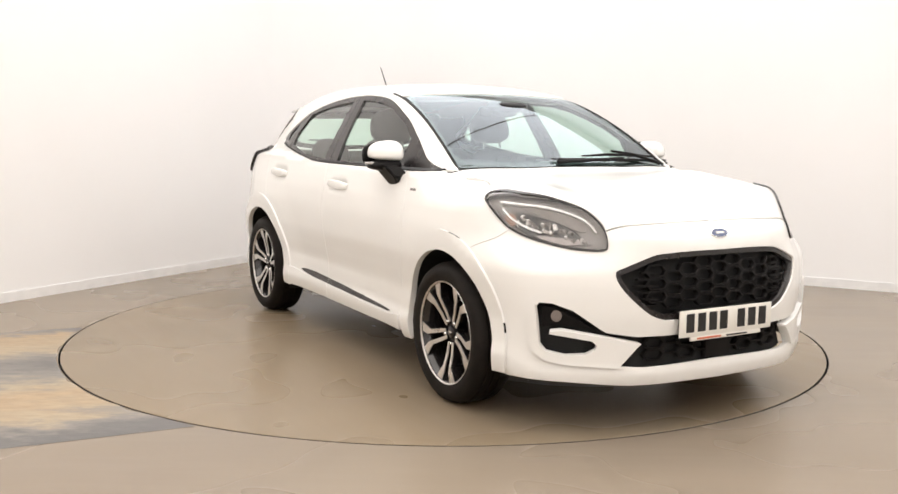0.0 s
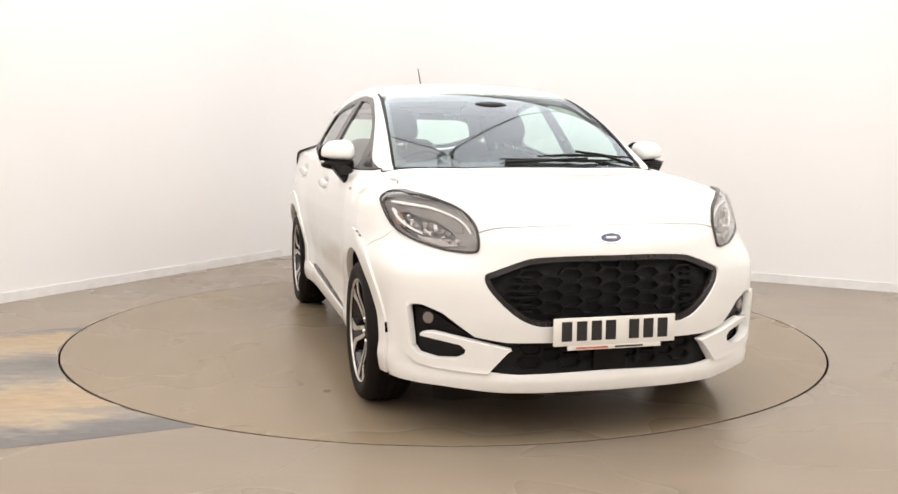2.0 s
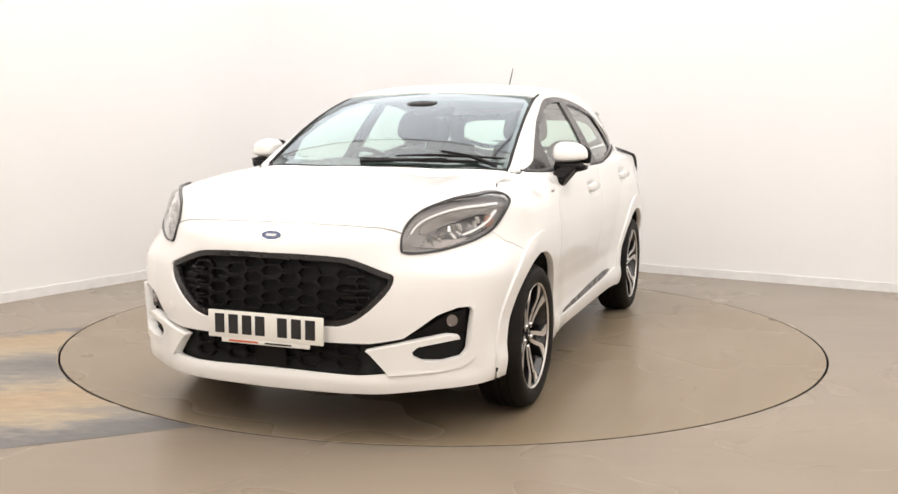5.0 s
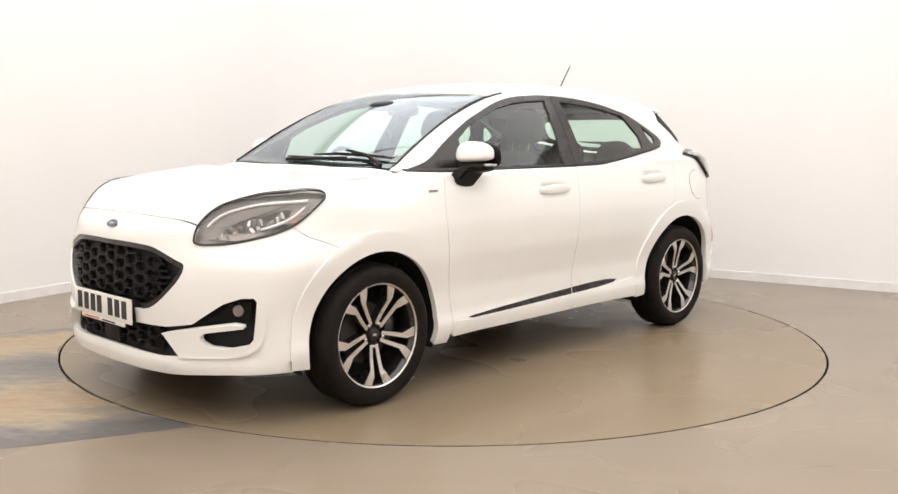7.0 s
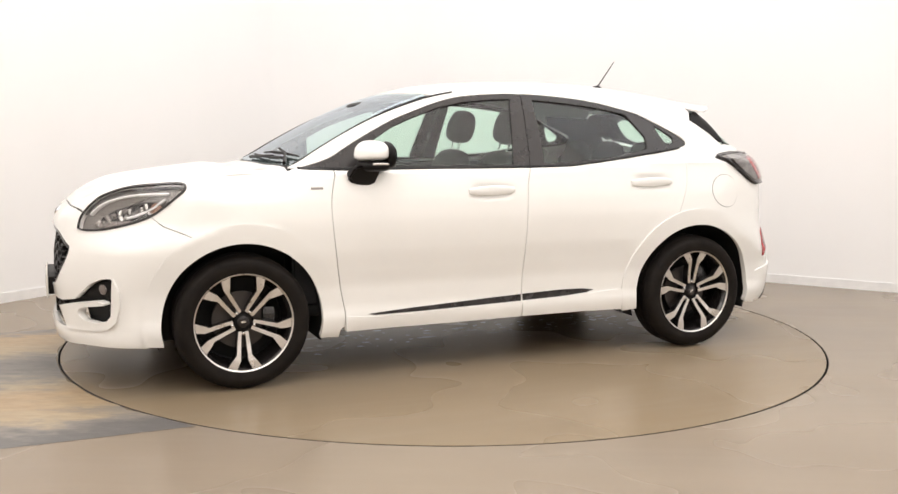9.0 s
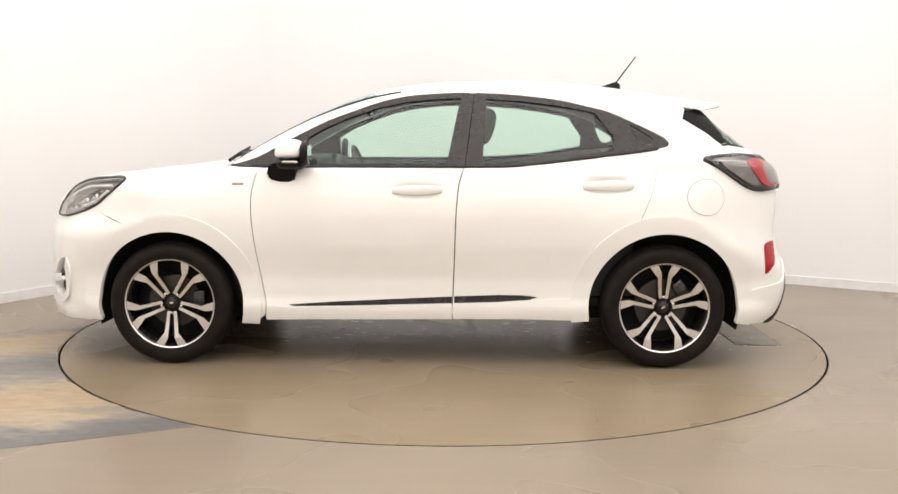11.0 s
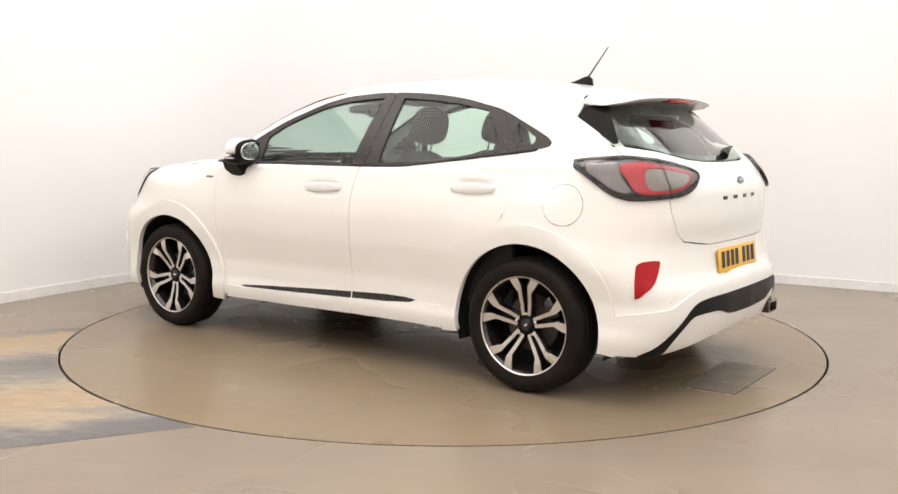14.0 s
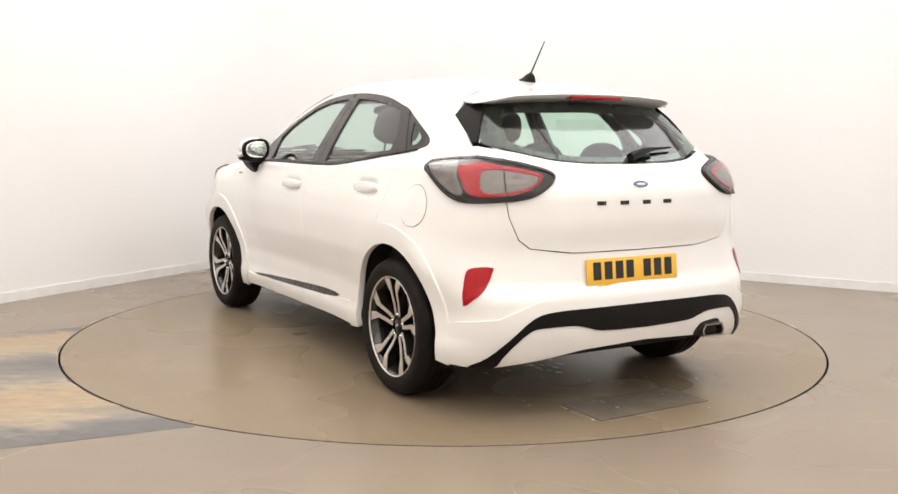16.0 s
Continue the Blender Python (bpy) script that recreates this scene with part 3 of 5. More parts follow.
def make_tyre():
    m, nt, b = node_mat("tyre_rubber")
    v = coords(nt)
    nt.links.new(ramp(nt, noise_tex(nt, v, 14.0), [(0.3, (0.007, 0.0055, 0.0048)), (0.7, (0.014, 0.011, 0.009))]), b.inputs["Base Color"])
    b.inputs["Roughness"].default_value = 0.62
    b.inputs["Specular IOR Level"].default_value = 0.14
    bump(nt, b, noise_tex(nt, v, 160.0), 0.15, 0.001)
    return m


PAINT = make_car_paint()
GLASS = make_glass("window_glass", (0.77, 0.92, 0.85))
WINDSCREEN = make_glass("windscreen_glass", (0.76, 0.90, 0.85), (0.86, 0.93, 1.0), 0.095)
LENS = make_glass("clear_lens", (0.95, 0.95, 0.95), low=0.05)
TAIL_LENS = make_glass("clear_tail_lens", (0.95, 0.95, 0.95), low=0.02)
BLACK = plain("gloss_black_trim", (0.016, 0.013, 0.013), 0.26, coat=0.12, var=0.1, bump_s=0.0, spec=0.4)
MATT = plain("matt_black_plastic", (0.0075, 0.0065, 0.0065), 0.42, var=0.15, scale=60.0, spec=0.14)
DARK = plain("dark_cavity", (0.008, 0.008, 0.008), 0.8)
TYRE = make_tyre()
ALLOY = plain("machined_alloy", (0.72, 0.69, 0.66), 0.30, 0.9, var=0.05, scale=50.0, bump_s=0.03)
RIM_BLACK = plain("gloss_black_wheel", (0.014, 0.012, 0.012), 0.22, coat=0.6)
STEEL = plain("brake_steel", (0.085, 0.075, 0.070), 0.5, 0.6)
EXHAUST = plain("dull_exhaust_steel", (0.40, 0.36, 0.33), 0.28, 1.0)
CHROME = plain("chrome", (0.80, 0.80, 0.80), 0.10, 1.0, bump_s=0.0)
SEAT = plain("dark_seat_cloth", (0.032, 0.031, 0.032), 0.85, scale=120.0, bump_s=0.3)
DASH = plain("dark_dashboard", (0.028, 0.028, 0.030), 0.65, scale=140.0, bump_s=0.2)
HEADLINER = plain("grey_headliner", (0.36, 0.35, 0.33), 0.9, scale=140.0, bump_s=0.2)
PLATE_W = plain("white_reflective_plate", (0.78, 0.76, 0.70), 0.35, scale=6.0)
PLATE_Y = plain("yellow_reflective_plate", (0.80, 0.46, 0.05), 0.35, scale=6.0)
INK = plain("black_print", (0.012, 0.011, 0.011), 0.5)
INK_RED = plain("orange_red_print", (0.55, 0.13, 0.06), 0.5)
RED = plain("red_lens", (0.36, 0.003, 0.009), 0.22, coat=0.15, bump_s=0.0, spec=0.3)
LAMP_GREY = plain("lamp_housing_grey", (0.20, 0.182, 0.172), 0.35, 0.2)
LAMP_SMOKE = plain("smoked_lamp_housing", (0.016, 0.013, 0.013), 0.3, spec=0.2)
LAMP_CLEAR = plain("clear_lamp_reflector", (0.62, 0.60, 0.58), 0.22, 0.6)
AMBER = plain("amber_reflector", (0.30, 0.165, 0.115), 0.25, coat=0.5)
DRL = plain("white_light_guide", (0.85, 0.85, 0.85), 0.25)
BADGE_BLUE = plain("dark_blue_enamel", (0.02, 0.035, 0.11), 0.15, coat=0.8)
MIRROR = plain("mirror_glass", (0.85, 0.9, 0.87), 0.02, 1.0, bump_s=0.0)

LAMP_GREY2 = plain("pale_lamp_reflector", (0.24, 0.21, 0.20), 0.25, 0.4, coat=0.6)
LAMP_MARK = plain("grey_smoked_lens", (0.13, 0.115, 0.108), 0.25, coat=0.4)
LAMP_BOWL = plain("warm_grey_lamp_bowl", (0.17, 0.150, 0.138), 0.3, 0.2)

# ---- car ----
CAR = tagged(new("car"), "white five-door crossover hatchback parked on the turntable", "car")


def top_z(x, y):
    return float(top(np.array([[x, y]]))[0, 2])


# outline of the side windows, of the bonnet's edge and of the lamps, as (u, z)
DLO_TOP = rounded([(.993, 1.049), (.846, 1.093), (.727, 1.161), (.623, 1.217), (.488, 1.285), (.367, 1.332), (.215, 1.386), (.061, 1.421), (-.125, 1.437), (-.249, 1.441), (-.435, 1.436), (-.619, 1.421), (-.772, 1.400), (-.892, 1.373), (-1.013, 1.343), (-1.131, 1.292), (-1.25, 1.236), (-1.309, 1.204), (-1.329, 1.181)], 3, False)
DLO_LOW = rounded([(-1.329, 1.181), (-1.307, 1.157), (-1.156, 1.132), (-1.008, 1.114), (-.86, 1.095), (-.742, 1.080), (-.565, 1.060), (-.416, 1.053), (-.118, 1.050), (.338, 1.048), (.803, 1.044), (.993, 1.049)], 3, False)
EDGE_Y = curve((1.10, .665), (1.013, .657), (.689, .622), (.45, .595), (.327, .580), (.22, .565), (0, .55), (-.5, .545), (-1.0, .530), (-1.42, .49))
HOOD_SIDE = [(1.04, .705), (1.20, .712), (1.38, .708), (1.53, .692)]
LAMP_F = [(2.248, .775), (2.240, .84), (2.185, .897), (2.10, .932), (1.93, .963), (1.72, .976), (1.61, .980), (1.548, .972), (1.562, .945), (1.60, .92), (1.68, .868), (1.75, .830), (1.87, .795), (2.045, .764), (2.16, .755), (2.225, .757)]
LAMP_F = rounded(LAMP_F, 4)
TAIL_OUT = rounded([(-1.490, 1.087), (-1.55, 1.102), (-1.8, 1.114), (-1.95, 1.110), (-2.108, 1.097), (-2.284, 1.067), (-2.335, 1.039), (-2.295, 1.002), (-2.195, .957), (-2.05, .938), (-1.868, .930), (-1.763, .948), (-1.66, 1.0), (-1.58, 1.045)], 4)
CUT_F = [(.827, 1.043), (.857, .923), (.862, .834), (.853, .714), (.832, .56), (.806, .405), (.792, .329), (.797, .245)]
CUT_M = [(-.244, 1.049), (-.218, .964), (-.206, .847), (-.201, .728), (-.197, .576), (-.192, .422), (-.190, .361), (-.184, .290), (-.189, .25)]
CUT_R = rounded([(-1.156, 1.130), (-1.226, 1.09), (-1.238, 1.033), (-1.222, .947), (-1.183, .846), (-1.152, .776)], 3, False)
CUT_F, CUT_M = rounded(CUT_F, 3, False), rounded(CUT_M, 3, False)
RF, RR = .468, .478
NOSE_CUT = [(2.242, .832), (2.27, .842), (2.31, .850), (2.348, .855), (2.40, .857), (2.45, .859), (2.545, .862), (2.67, .864), (U_END, .864)]


def between(line, a, b):
    return [p for p in line if a <= p[0] <= b]


def nearest_from(loop, a, b, step=1):
    """The stretch of a closed outline from its point nearest to a to the one nearest to b."""
    i = min(range(len(loop)), key=lambda k: (loop[k][0] - a[0]) ** 2 + (loop[k][1] - a[1]) ** 2)
    j = min(range(len(loop)), key=lambda k: (loop[k][0] - b[0]) ** 2 + (loop[k][1] - b[1]) ** 2)
    out = [loop[i]]
    while i != j:
        i = (i + step) % len(loop)
        out.append(loop[i])
    return out


# -- wing --
lamp_low = nearest_from(LAMP_F, (1.56, .993), (1.75, .83))
wing = ([(x, top_z(x, y)) for x, y in HOOD_SIDE[:-1]] + lamp_low + [(1.68, .79), (1.575, .757)]
        + arc(AXLE_F, RF - .001, 62, 191) + CUT_F[::-1][1:] + [(.95, 1.043), (1.0, 1.048)])
both("front_wing", wing, PAINT, CAR)

# -- arch mouldings --
ring_f = arc(AXLE_F, RF + .009, -10, 192, 40) + [wr(AXLE_F + .385 * math.cos(radians(194)), .225)] + arc(AXLE_F, .385, 193, -13, 40)
both("wheel_arch_moulding", ring_f, PAINT, CAR, step=.022, gap=0.0, thick=.030, lift=.011)
ring_r = arc(AXLE_R, RR + .009, -9, 190, 40) + arc(AXLE_R, .395, 191, -10, 40)
both("wheel_arch_moulding", ring_r, PAINT, CAR, step=.022, gap=0.0, thick=.030, lift=.011)

# -- doors --
door_f = CUT_F[::-1] + between(DLO_LOW[::-1], -.23, .80) + CUT_M
both("front_door", door_f, PAINT, CAR, step=.021, gap=.0026)
door_r = CUT_M[::-1] + between(DLO_LOW[::-1], -1.15, -.25) + CUT_R + arc(AXLE_R, RR - .001, 72, -8) + [(-.812, .248)]
both("rear_door", door_r, PAINT, CAR, step=.021, gap=.0026)

# -- body side: pillars, cant rail and rear quarter --
edge = [(x, top_z(x, float(EDGE_Y(x)))) for x in np.linspace(1.03, -1.40, 50)]
tail_low = nearest_from(TAIL_OUT, (-2.05, .938), (-1.49, 1.087))
tail_top = nearest_from(TAIL_OUT, (-1.49, 1.087), (-1.84, 1.113))
quarter = (edge + [(-1.43, 1.36), (-1.412, 1.307), (-1.56, 1.245), (-1.714, 1.176), (-1.84, 1.118)] + tail_top[::-1] + tail_low[::-1]
           + [(-2.06, .933), (-2.073, .874), (-2.123, .778), (-2.184, .738), (-2.02, .70), (-1.86, .655), (-1.72, .612)]
           + arc(AXLE_R, RR - .001, 143, 72) + CUT_R[::-1] + [p for p in DLO_LOW[::-1] if p[0] < -1.156] + DLO_TOP[::-1])
both("body_side", quarter, PAINT, CAR, step=.026, gap=0)


# -- front bumper with its openings --
def half_front(pts):
    return mirrored(pts, U_END)


GRILLE = rounded([(U_END, .750), (2.64, .750), (2.482, .744), (2.413, .728), (2.315, .694), (2.272, .674), (2.286, .624), (2.345, .559), (2.416, .502), (2.472, .478), (2.53, .472), (U_END, .472)], 3, False)
GRILLE = half_front(GRILLE)
LOWER = [(U_END, .413), (2.528, .410), (2.367, .411), (2.234, .430), (2.172, .468), (2.09, .518), (2.00, .546), (1.945, .548), (1.928, .53), (1.938, .45), (1.947, .375), (1.975, .348), (2.06, .332), (2.15, .338), (2.192, .358), (2.198, .378), (2.175, .396), (1.99, .422), (1.992, .432), (2.04, .438), (2.20, .416), (2.316, .398), (2.383, .384), (2.366, .370), (2.293, .291), (2.413, .283), (U_END, .290)]
LOWER = half_front(LOWER)
hl_in = nearest_from(LAMP_F, (1.75, .83), (2.243, .82))
bumper = ([(1.575, .757), (1.68, .79)] + hl_in + NOSE_CUT)
bumper_low = [(U_END, .205), (2.36, .207), (2.30, .209), (2.15, .216), (1.95, .224), (1.82, .226)] + arc(AXLE_F, RF - .001, -12, 62)
half = bumper_low + bumper
panel("front_bumper", half_front(half), PAINT, CAR, holes=[GRILLE, LOWER], step=.024, thick=.03)
blade = [(1.925, .552), (1.898, .50), (1.895, .42), (1.92, .345), (1.97, .310), (2.06, .293), (2.18, .287), (2.29, .284), (2.366, .370), (2.383, .384), (2.316, .398), (2.20, .416), (2.04, .438), (1.992, .432), (1.99, .422), (2.175, .396), (2.198, .378), (2.192, .358), (2.15, .338), (2.06, .332), (1.975, .348), (1.947, .375), (1.938, .45), (1.930, .53)]
both("bumper_blade", blade, PAINT, CAR, lift=.012, step=.018, thick=.03, gap=.0)
panel("front_grille_surround", GRILLE, BLACK, CAR, holes=[inset(GRILLE, .022)], lift=-.008, step=.02, thick=.03, gap=.001, label="gloss black grille surround")
panel("grille_backing", GRILLE, DARK, CAR, lift=-.055, step=.05, gap=-.004)
panel("intake_backing", LOWER, DARK, CAR, lift=-.05, step=.03, gap=-.006)


def honeycomb(name, loop, cols, rows, cu, cz, u0, z0, depth):
    """Grille mesh: flat hexagon rings in staggered rows, one part each."""
    lp = np.array(loop)
    k = 0
    for r in range(rows):
        for c in range(cols):
            u, z = u0 + (c - (cols - 1) / 2) * cu, z0 + r * cz + (cz / 2 if c % 2 else 0)
            w, h, ch = cu * .64, cz * .47, cu * .24
            hexa = [(u - w, z), (u - w + ch, z + h), (u + w - ch, z + h), (u + w, z), (u + w - ch, z - h), (u - w + ch, z - h)]
            if not inside(np.array([(u - w * .85, z + h * .9), (u + w * .85, z + h * .9), (u + w * .85, z - h * .9), (u - w * .85, z - h * .9)]), loop).all():
                continue
            panel(name, hexa, MATT, CAR, holes=[[(u + (a - u) * .86, z + (b - z) * .74) for a, b in hexa]], lift=depth, step=.03, thick=.025, gap=.0)


honeycomb("grille_cell", inset(GRILLE, .022), 9, 6, .083, .054, U_END, .462, -.020)
honeycomb("intake_cell", inset(LOWER, .004), 9, 2, .083, .050, U_END, .325, -.022)
# plain wings of the grille, with fine ribs
for s in (1, -1):
    for k in range(6):
        z = .53 + .028 * k
        u_a, u_b = U_END - .44, U_END - .33
        rib = [(u_a + .0 + .02 * abs(k - 3), z), (u_b, z - .004), (u_b, z + .006), (u_a + .02 * abs(k - 3), z + .008)]
        panel("grille_rib", rib, MATT, CAR, lift=-.022, step=.03, thick=.02, gap=0, side=s)
panel("radar_cover", [(U_END - .07, .295), (U_END + .07, .295), (U_END + .07, .40), (U_END - .07, .40)], MATT, CAR, lift=-.014, step=.04, thick=.03)
for s in (1, -1):
    cu, cz = 2.02, .492
    ringp = [(cu + .024 * math.cos(a), cz + .024 * math.sin(a)) for a in np.linspace(0, 2 * math.pi, 20, endpoint=False)]
    panel("fog_lamp", ringp, LAMP_GREY2, CAR, lift=-.012, step=.02, thick=.02, gap=0, side=s, label="round clear fog lamp", dome=.006)
    blade = [(1.955, .535), (2.03, .525), (2.12, .475), (2.20, .432), (2.02, .455), (1.955, .44)]
    panel("fog_lamp_panel", blade, MATT, CAR, lift=-.020, step=.03, thick=.02, side=s)
tow = [(2.272 + .020 * math.cos(a), .482 + .032 * math.sin(a)) for a in np.linspace(0, 2 * math.pi, 24, endpoint=False)]
panel("tow_eye_cover", tow, PAINT, CAR, lift=.0015, step=.02, thick=.004, gap=0, side=-1)

# -- bonnet, cowl, windscreen, roof --
hood_lamp = [tuple(q[:2]) for q in wrap(np.array(nearest_from(LAMP_F, (2.241, .832), (1.56, .993))[::-1]))]
hood_nose = [tuple(q[:2]) for q in wrap(np.array(NOSE_CUT))]
hood_half = [(1.085, 0), (1.078, .3), (1.035, .64)] + HOOD_SIDE[:-1] + hood_lamp + hood_nose


def sym(half_xy):
    return half_xy + [(x, -y) for x, y in reversed(half_xy)]


panel("bonnet", sym(hood_half), PAINT, CAR, chart=top, step=.03, thick=.015, gap=.003)
cowl = [(1.125, 0), (1.115, .3), (1.07, .655), (1.00, .69), (.985, .66), (1.005, .62), (1.055, .3), (1.062, 0)]
panel("cowl_panel", sym(cowl), MATT, CAR, chart=top, lift=-.006, step=.04)
ws_half = [(1.075, 0), (1.066, .3), (1.02, .62), (1.005, .648)] + [(x, float(EDGE_Y(x)) - .004) for x in np.linspace(.95, .26, 14)] + [(.25, .53), (.304, .34), (.325, 0)]
WS = sym(ws_half)
panel("windscreen", WS, WINDSCREEN, CAR, chart=top, step=.05, thick=.004, lift=-.003)
ws_in = sym([(1.03, 0), (1.02, .3), (.975, .58)] + [(x, float(EDGE_Y(x)) - .035) for x in np.linspace(.90, .33, 10)] + [(.275, .51), (.322, .34), (.342, 0)])
panel("windscreen_border", WS, BLACK, CAR, chart=top, holes=[ws_in], step=.03, thick=.003, lift=-.009, gap=0)
for s in (1, -1):
    seal = [(x, float(EDGE_Y(x)) + .002) for x in np.linspace(1.0, .25, 20)] + [(x, float(EDGE_Y(x)) - .013) for x in np.linspace(.25, 1.0, 20)]
    panel("windscreen_seal", seal, MATT, CAR, chart=top, lift=.002, step=.025, thick=.006, gap=0, side=s)
roof_half = [(.315, 0), (.296, .34), (.24, .545)] + [(x, float(EDGE_Y(x))) for x in np.linspace(.20, -1.40, 26)] + [(-1.415, .3), (-1.42, 0)]
panel("roof", sym(roof_half), PAINT, CAR, chart=top, step=.04, thick=.012, gap=.0025)
panel("headliner", sym([(x + (.02 if x > 0 else 0.0), y * .97) for x, y in roof_half]), HEADLINER, CAR, chart=top, step=.08, lift=-.035, thick=.006)
for s in (1, -1):
    strip = [(x, float(EDGE_Y(x)) + .004) for x in np.linspace(.262, .10, 8)] + [(x, float(EDGE_Y(x)) - .006) for x in np.linspace(.10, .262, 8)]
    panel("roof_rail_trim", strip, MATT, CAR, chart=top, lift=.002, step=.03, thick=.006, gap=0, side=s)

# -- side glass and its black frames --
G_F = [(.598, 1.056), (.588, 1.193), (.485, 1.255), (.364, 1.305), (.212, 1.358), (.058, 1.390), (-.096, 1.406), (-.225, 1.412), (-.215, 1.38), (-.153, 1.068), (-.16, 1.060)]
G_R = [(-.339, 1.066), (-.36, 1.409), (-.558, 1.396), (-.741, 1.375), (-.915, 1.343), (-.94, 1.335), (-1.033, 1.211), (-1.031, 1.142), (-.742, 1.091), (-.505, 1.073)]
G_Q = rounded([(-1.122, 1.270), (-1.15, 1.264), (-1.228, 1.216), (-1.240, 1.198), (-1.228, 1.176), (-1.175, 1.174)], 3)
fr_f = [p for p in DLO_LOW[::-1] if p[0] > -.246] + [(-.247, 1.052), (-.296, 1.435)] + [p for p in DLO_TOP[::-1] if p[0] > -.28]
fr_m = [p for p in DLO_LOW[::-1] if -1.17 < p[0] < -.25] + [(-1.171, 1.135), (-1.03, 1.335)] + [p for p in DLO_TOP[::-1] if -1.02 < p[0] < -.30] + [(-.298, 1.435), (-.249, 1.052)]
fr_q = [(-1.164, 1.136)] + [p for p in DLO_LOW[::-1] if p[0] < -1.176] + [p for p in DLO_TOP[::-1] if p[0] < -1.028] + [(-1.022, 1.335)]
for nm, fr, gl in (("front_door_frame", fr_f, G_F), ("rear_door_frame", fr_m, G_R), ("quarter_window_frame", fr_q, G_Q)):
    both(nm, fr, BLACK, CAR, holes=[gl], step=.022, thick=.014, gap=.0015, lift=-.006 if gl is G_Q else -.002)
    both("side_window", gl, GLASS, CAR, step=.05, thick=.004, gap=-.004, lift=-.012)
belt = [(x, z + .002) for x, z in DLO_LOW if x > -1.30] + [(x, z - .007) for x, z in DLO_LOW[::-1] if x > -1.30]
both("waist_moulding", belt, MATT, CAR, step=.02, thick=.006, lift=.004, gap=0)

# -- tail: tailgate, glass, bumper, lamps --
tg = ([(-U_END, 1.093), (-2.554, 1.096), (-2.367, 1.111), (-2.112, 1.144), (-1.80, 1.170), (-1.74, 1.165), (-1.86, 1.115)]
      + nearest_from(TAIL_OUT, (-1.88, 1.113), (-2.05, .938)) + [(-2.064, .933), (-2.077, .874), (-2.127, .778), (-2.188, .741), (-2.432, .717), (-U_END, .716)])
panel("tailgate", mirrored(tg, -U_END), PAINT, CAR, step=.026, thick=.02)
rg = [(0, 1.100), (.24, 1.104), (.396, 1.119), (.523, 1.152), (.625, 1.180), (.61, 1.25), (.575, 1.32), (.49, 1.374), (.3, 1.385), (0, 1.388)]
rg_full = rg + [(-y, z) for y, z in reversed(rg[1:-1])]
rg_in = [(0, 1.128), (.24, 1.132), (.38, 1.146), (.48, 1.175), (.525, 1.20), (.50, 1.27), (.47, 1.305), (.40, 1.328), (0, 1.335)]
rg_in = rg_in + [(-y, z) for y, z in reversed(rg_in[1:-1])]
panel("rear_window", rg_full, GLASS, CAR, chart=rear, step=.05, thick=.004, lift=-.004)
panel("rear_window_border", rg_full, BLACK, CAR, chart=rear, holes=[rg_in], step=.03, thick=.004, lift=-.010, gap=0)
cheek = [(-1.416, 1.305), (-1.52, 1.242), (-1.618, 1.180), (-1.645, 1.186), (-1.615, 1.240), (-1.575, 1.300), (-1.535, 1.352), (-1.49, 1.366), (-1.44, 1.350)]
both("rear_window_cheek", cheek, MATT, CAR, chart=flank, step=.022, thick=.012, lift=.002)
both("pillar_trim", [(-1.31, .95), (-1.31, 1.225), (-1.12, 1.305), (-1.10, 1.36), (-1.40, 1.345), (-1.54, 1.26), (-1.60, 1.15), (-1.68, .95)], DASH, CAR, chart=flank, step=.05, lift=-.035, thick=.01)
skirt = [(-U_END, .545), (-2.403, .543), (-2.30, .533), (-2.191, .512), (-2.035, .452), (-1.844, .430), (-1.76, .410), (-1.765, .30), (-1.775, .245), (-1.96, .238), (-2.05, .250), (-2.20, .267), (-2.467, .305), (-U_END, .320)]
panel("bumper_skirt", mirrored(skirt, -U_END), PAINT, CAR, step=.024, thick=.02, lift=.010, gap=0)

rb = ([(-U_END, .712), (-2.432, .713), (-2.184, .738), (-2.02, .70), (-1.86, .655), (-1.72, .612)] + arc(AXLE_R, RR - .001, 143, 190)
      + [(-1.80, .236), (-1.96, .232), (-2.05, .245), (-2.20, .262), (-2.467, .300), (-U_END, .315)])
panel("rear_bumper", mirrored(rb, -U_END), PAINT, CAR, step=.026, thick=.03, gap=0)
dif = rounded([(-U_END, .488), (-2.50, .486), (-2.305, .480), (-2.195, .455), (-2.087, .370), (-1.985, .290), (-1.90, .250), (-1.905, .238), (-2.01, .244), (-2.06, .294), (-2.11, .345), (-2.18, .398), (-2.24, .410), (-2.396, .413), (-2.47, .400), (-2.548, .383), (-U_END, .378)], 3, False)
panel("rear_diffuser", mirrored(dif, -U_END), MATT, CAR, step=.022, thick=.012, lift=.0145, label="matt black plastic diffuser")
both("rear_reflector", rounded([(-1.872, .622), (-1.888, .656), (-1.94, .667), (-1.999, .667), (-2.006, .648), (-1.972, .569), (-1.92, .525), (-1.872, .500)], 2), RED, CAR, step=.02, thick=.008, lift=.004, label="red triangular reflector", dome=.003)
for u, z in ((-2.06, .485),):
    both("parking_sensor", [(u + .011 * math.cos(a), z + .011 * math.sin(a)) for a in np.linspace(0, 2 * math.pi, 14, endpoint=False)], PAINT, CAR, step=.01, thick=.004, lift=.003, gap=0)
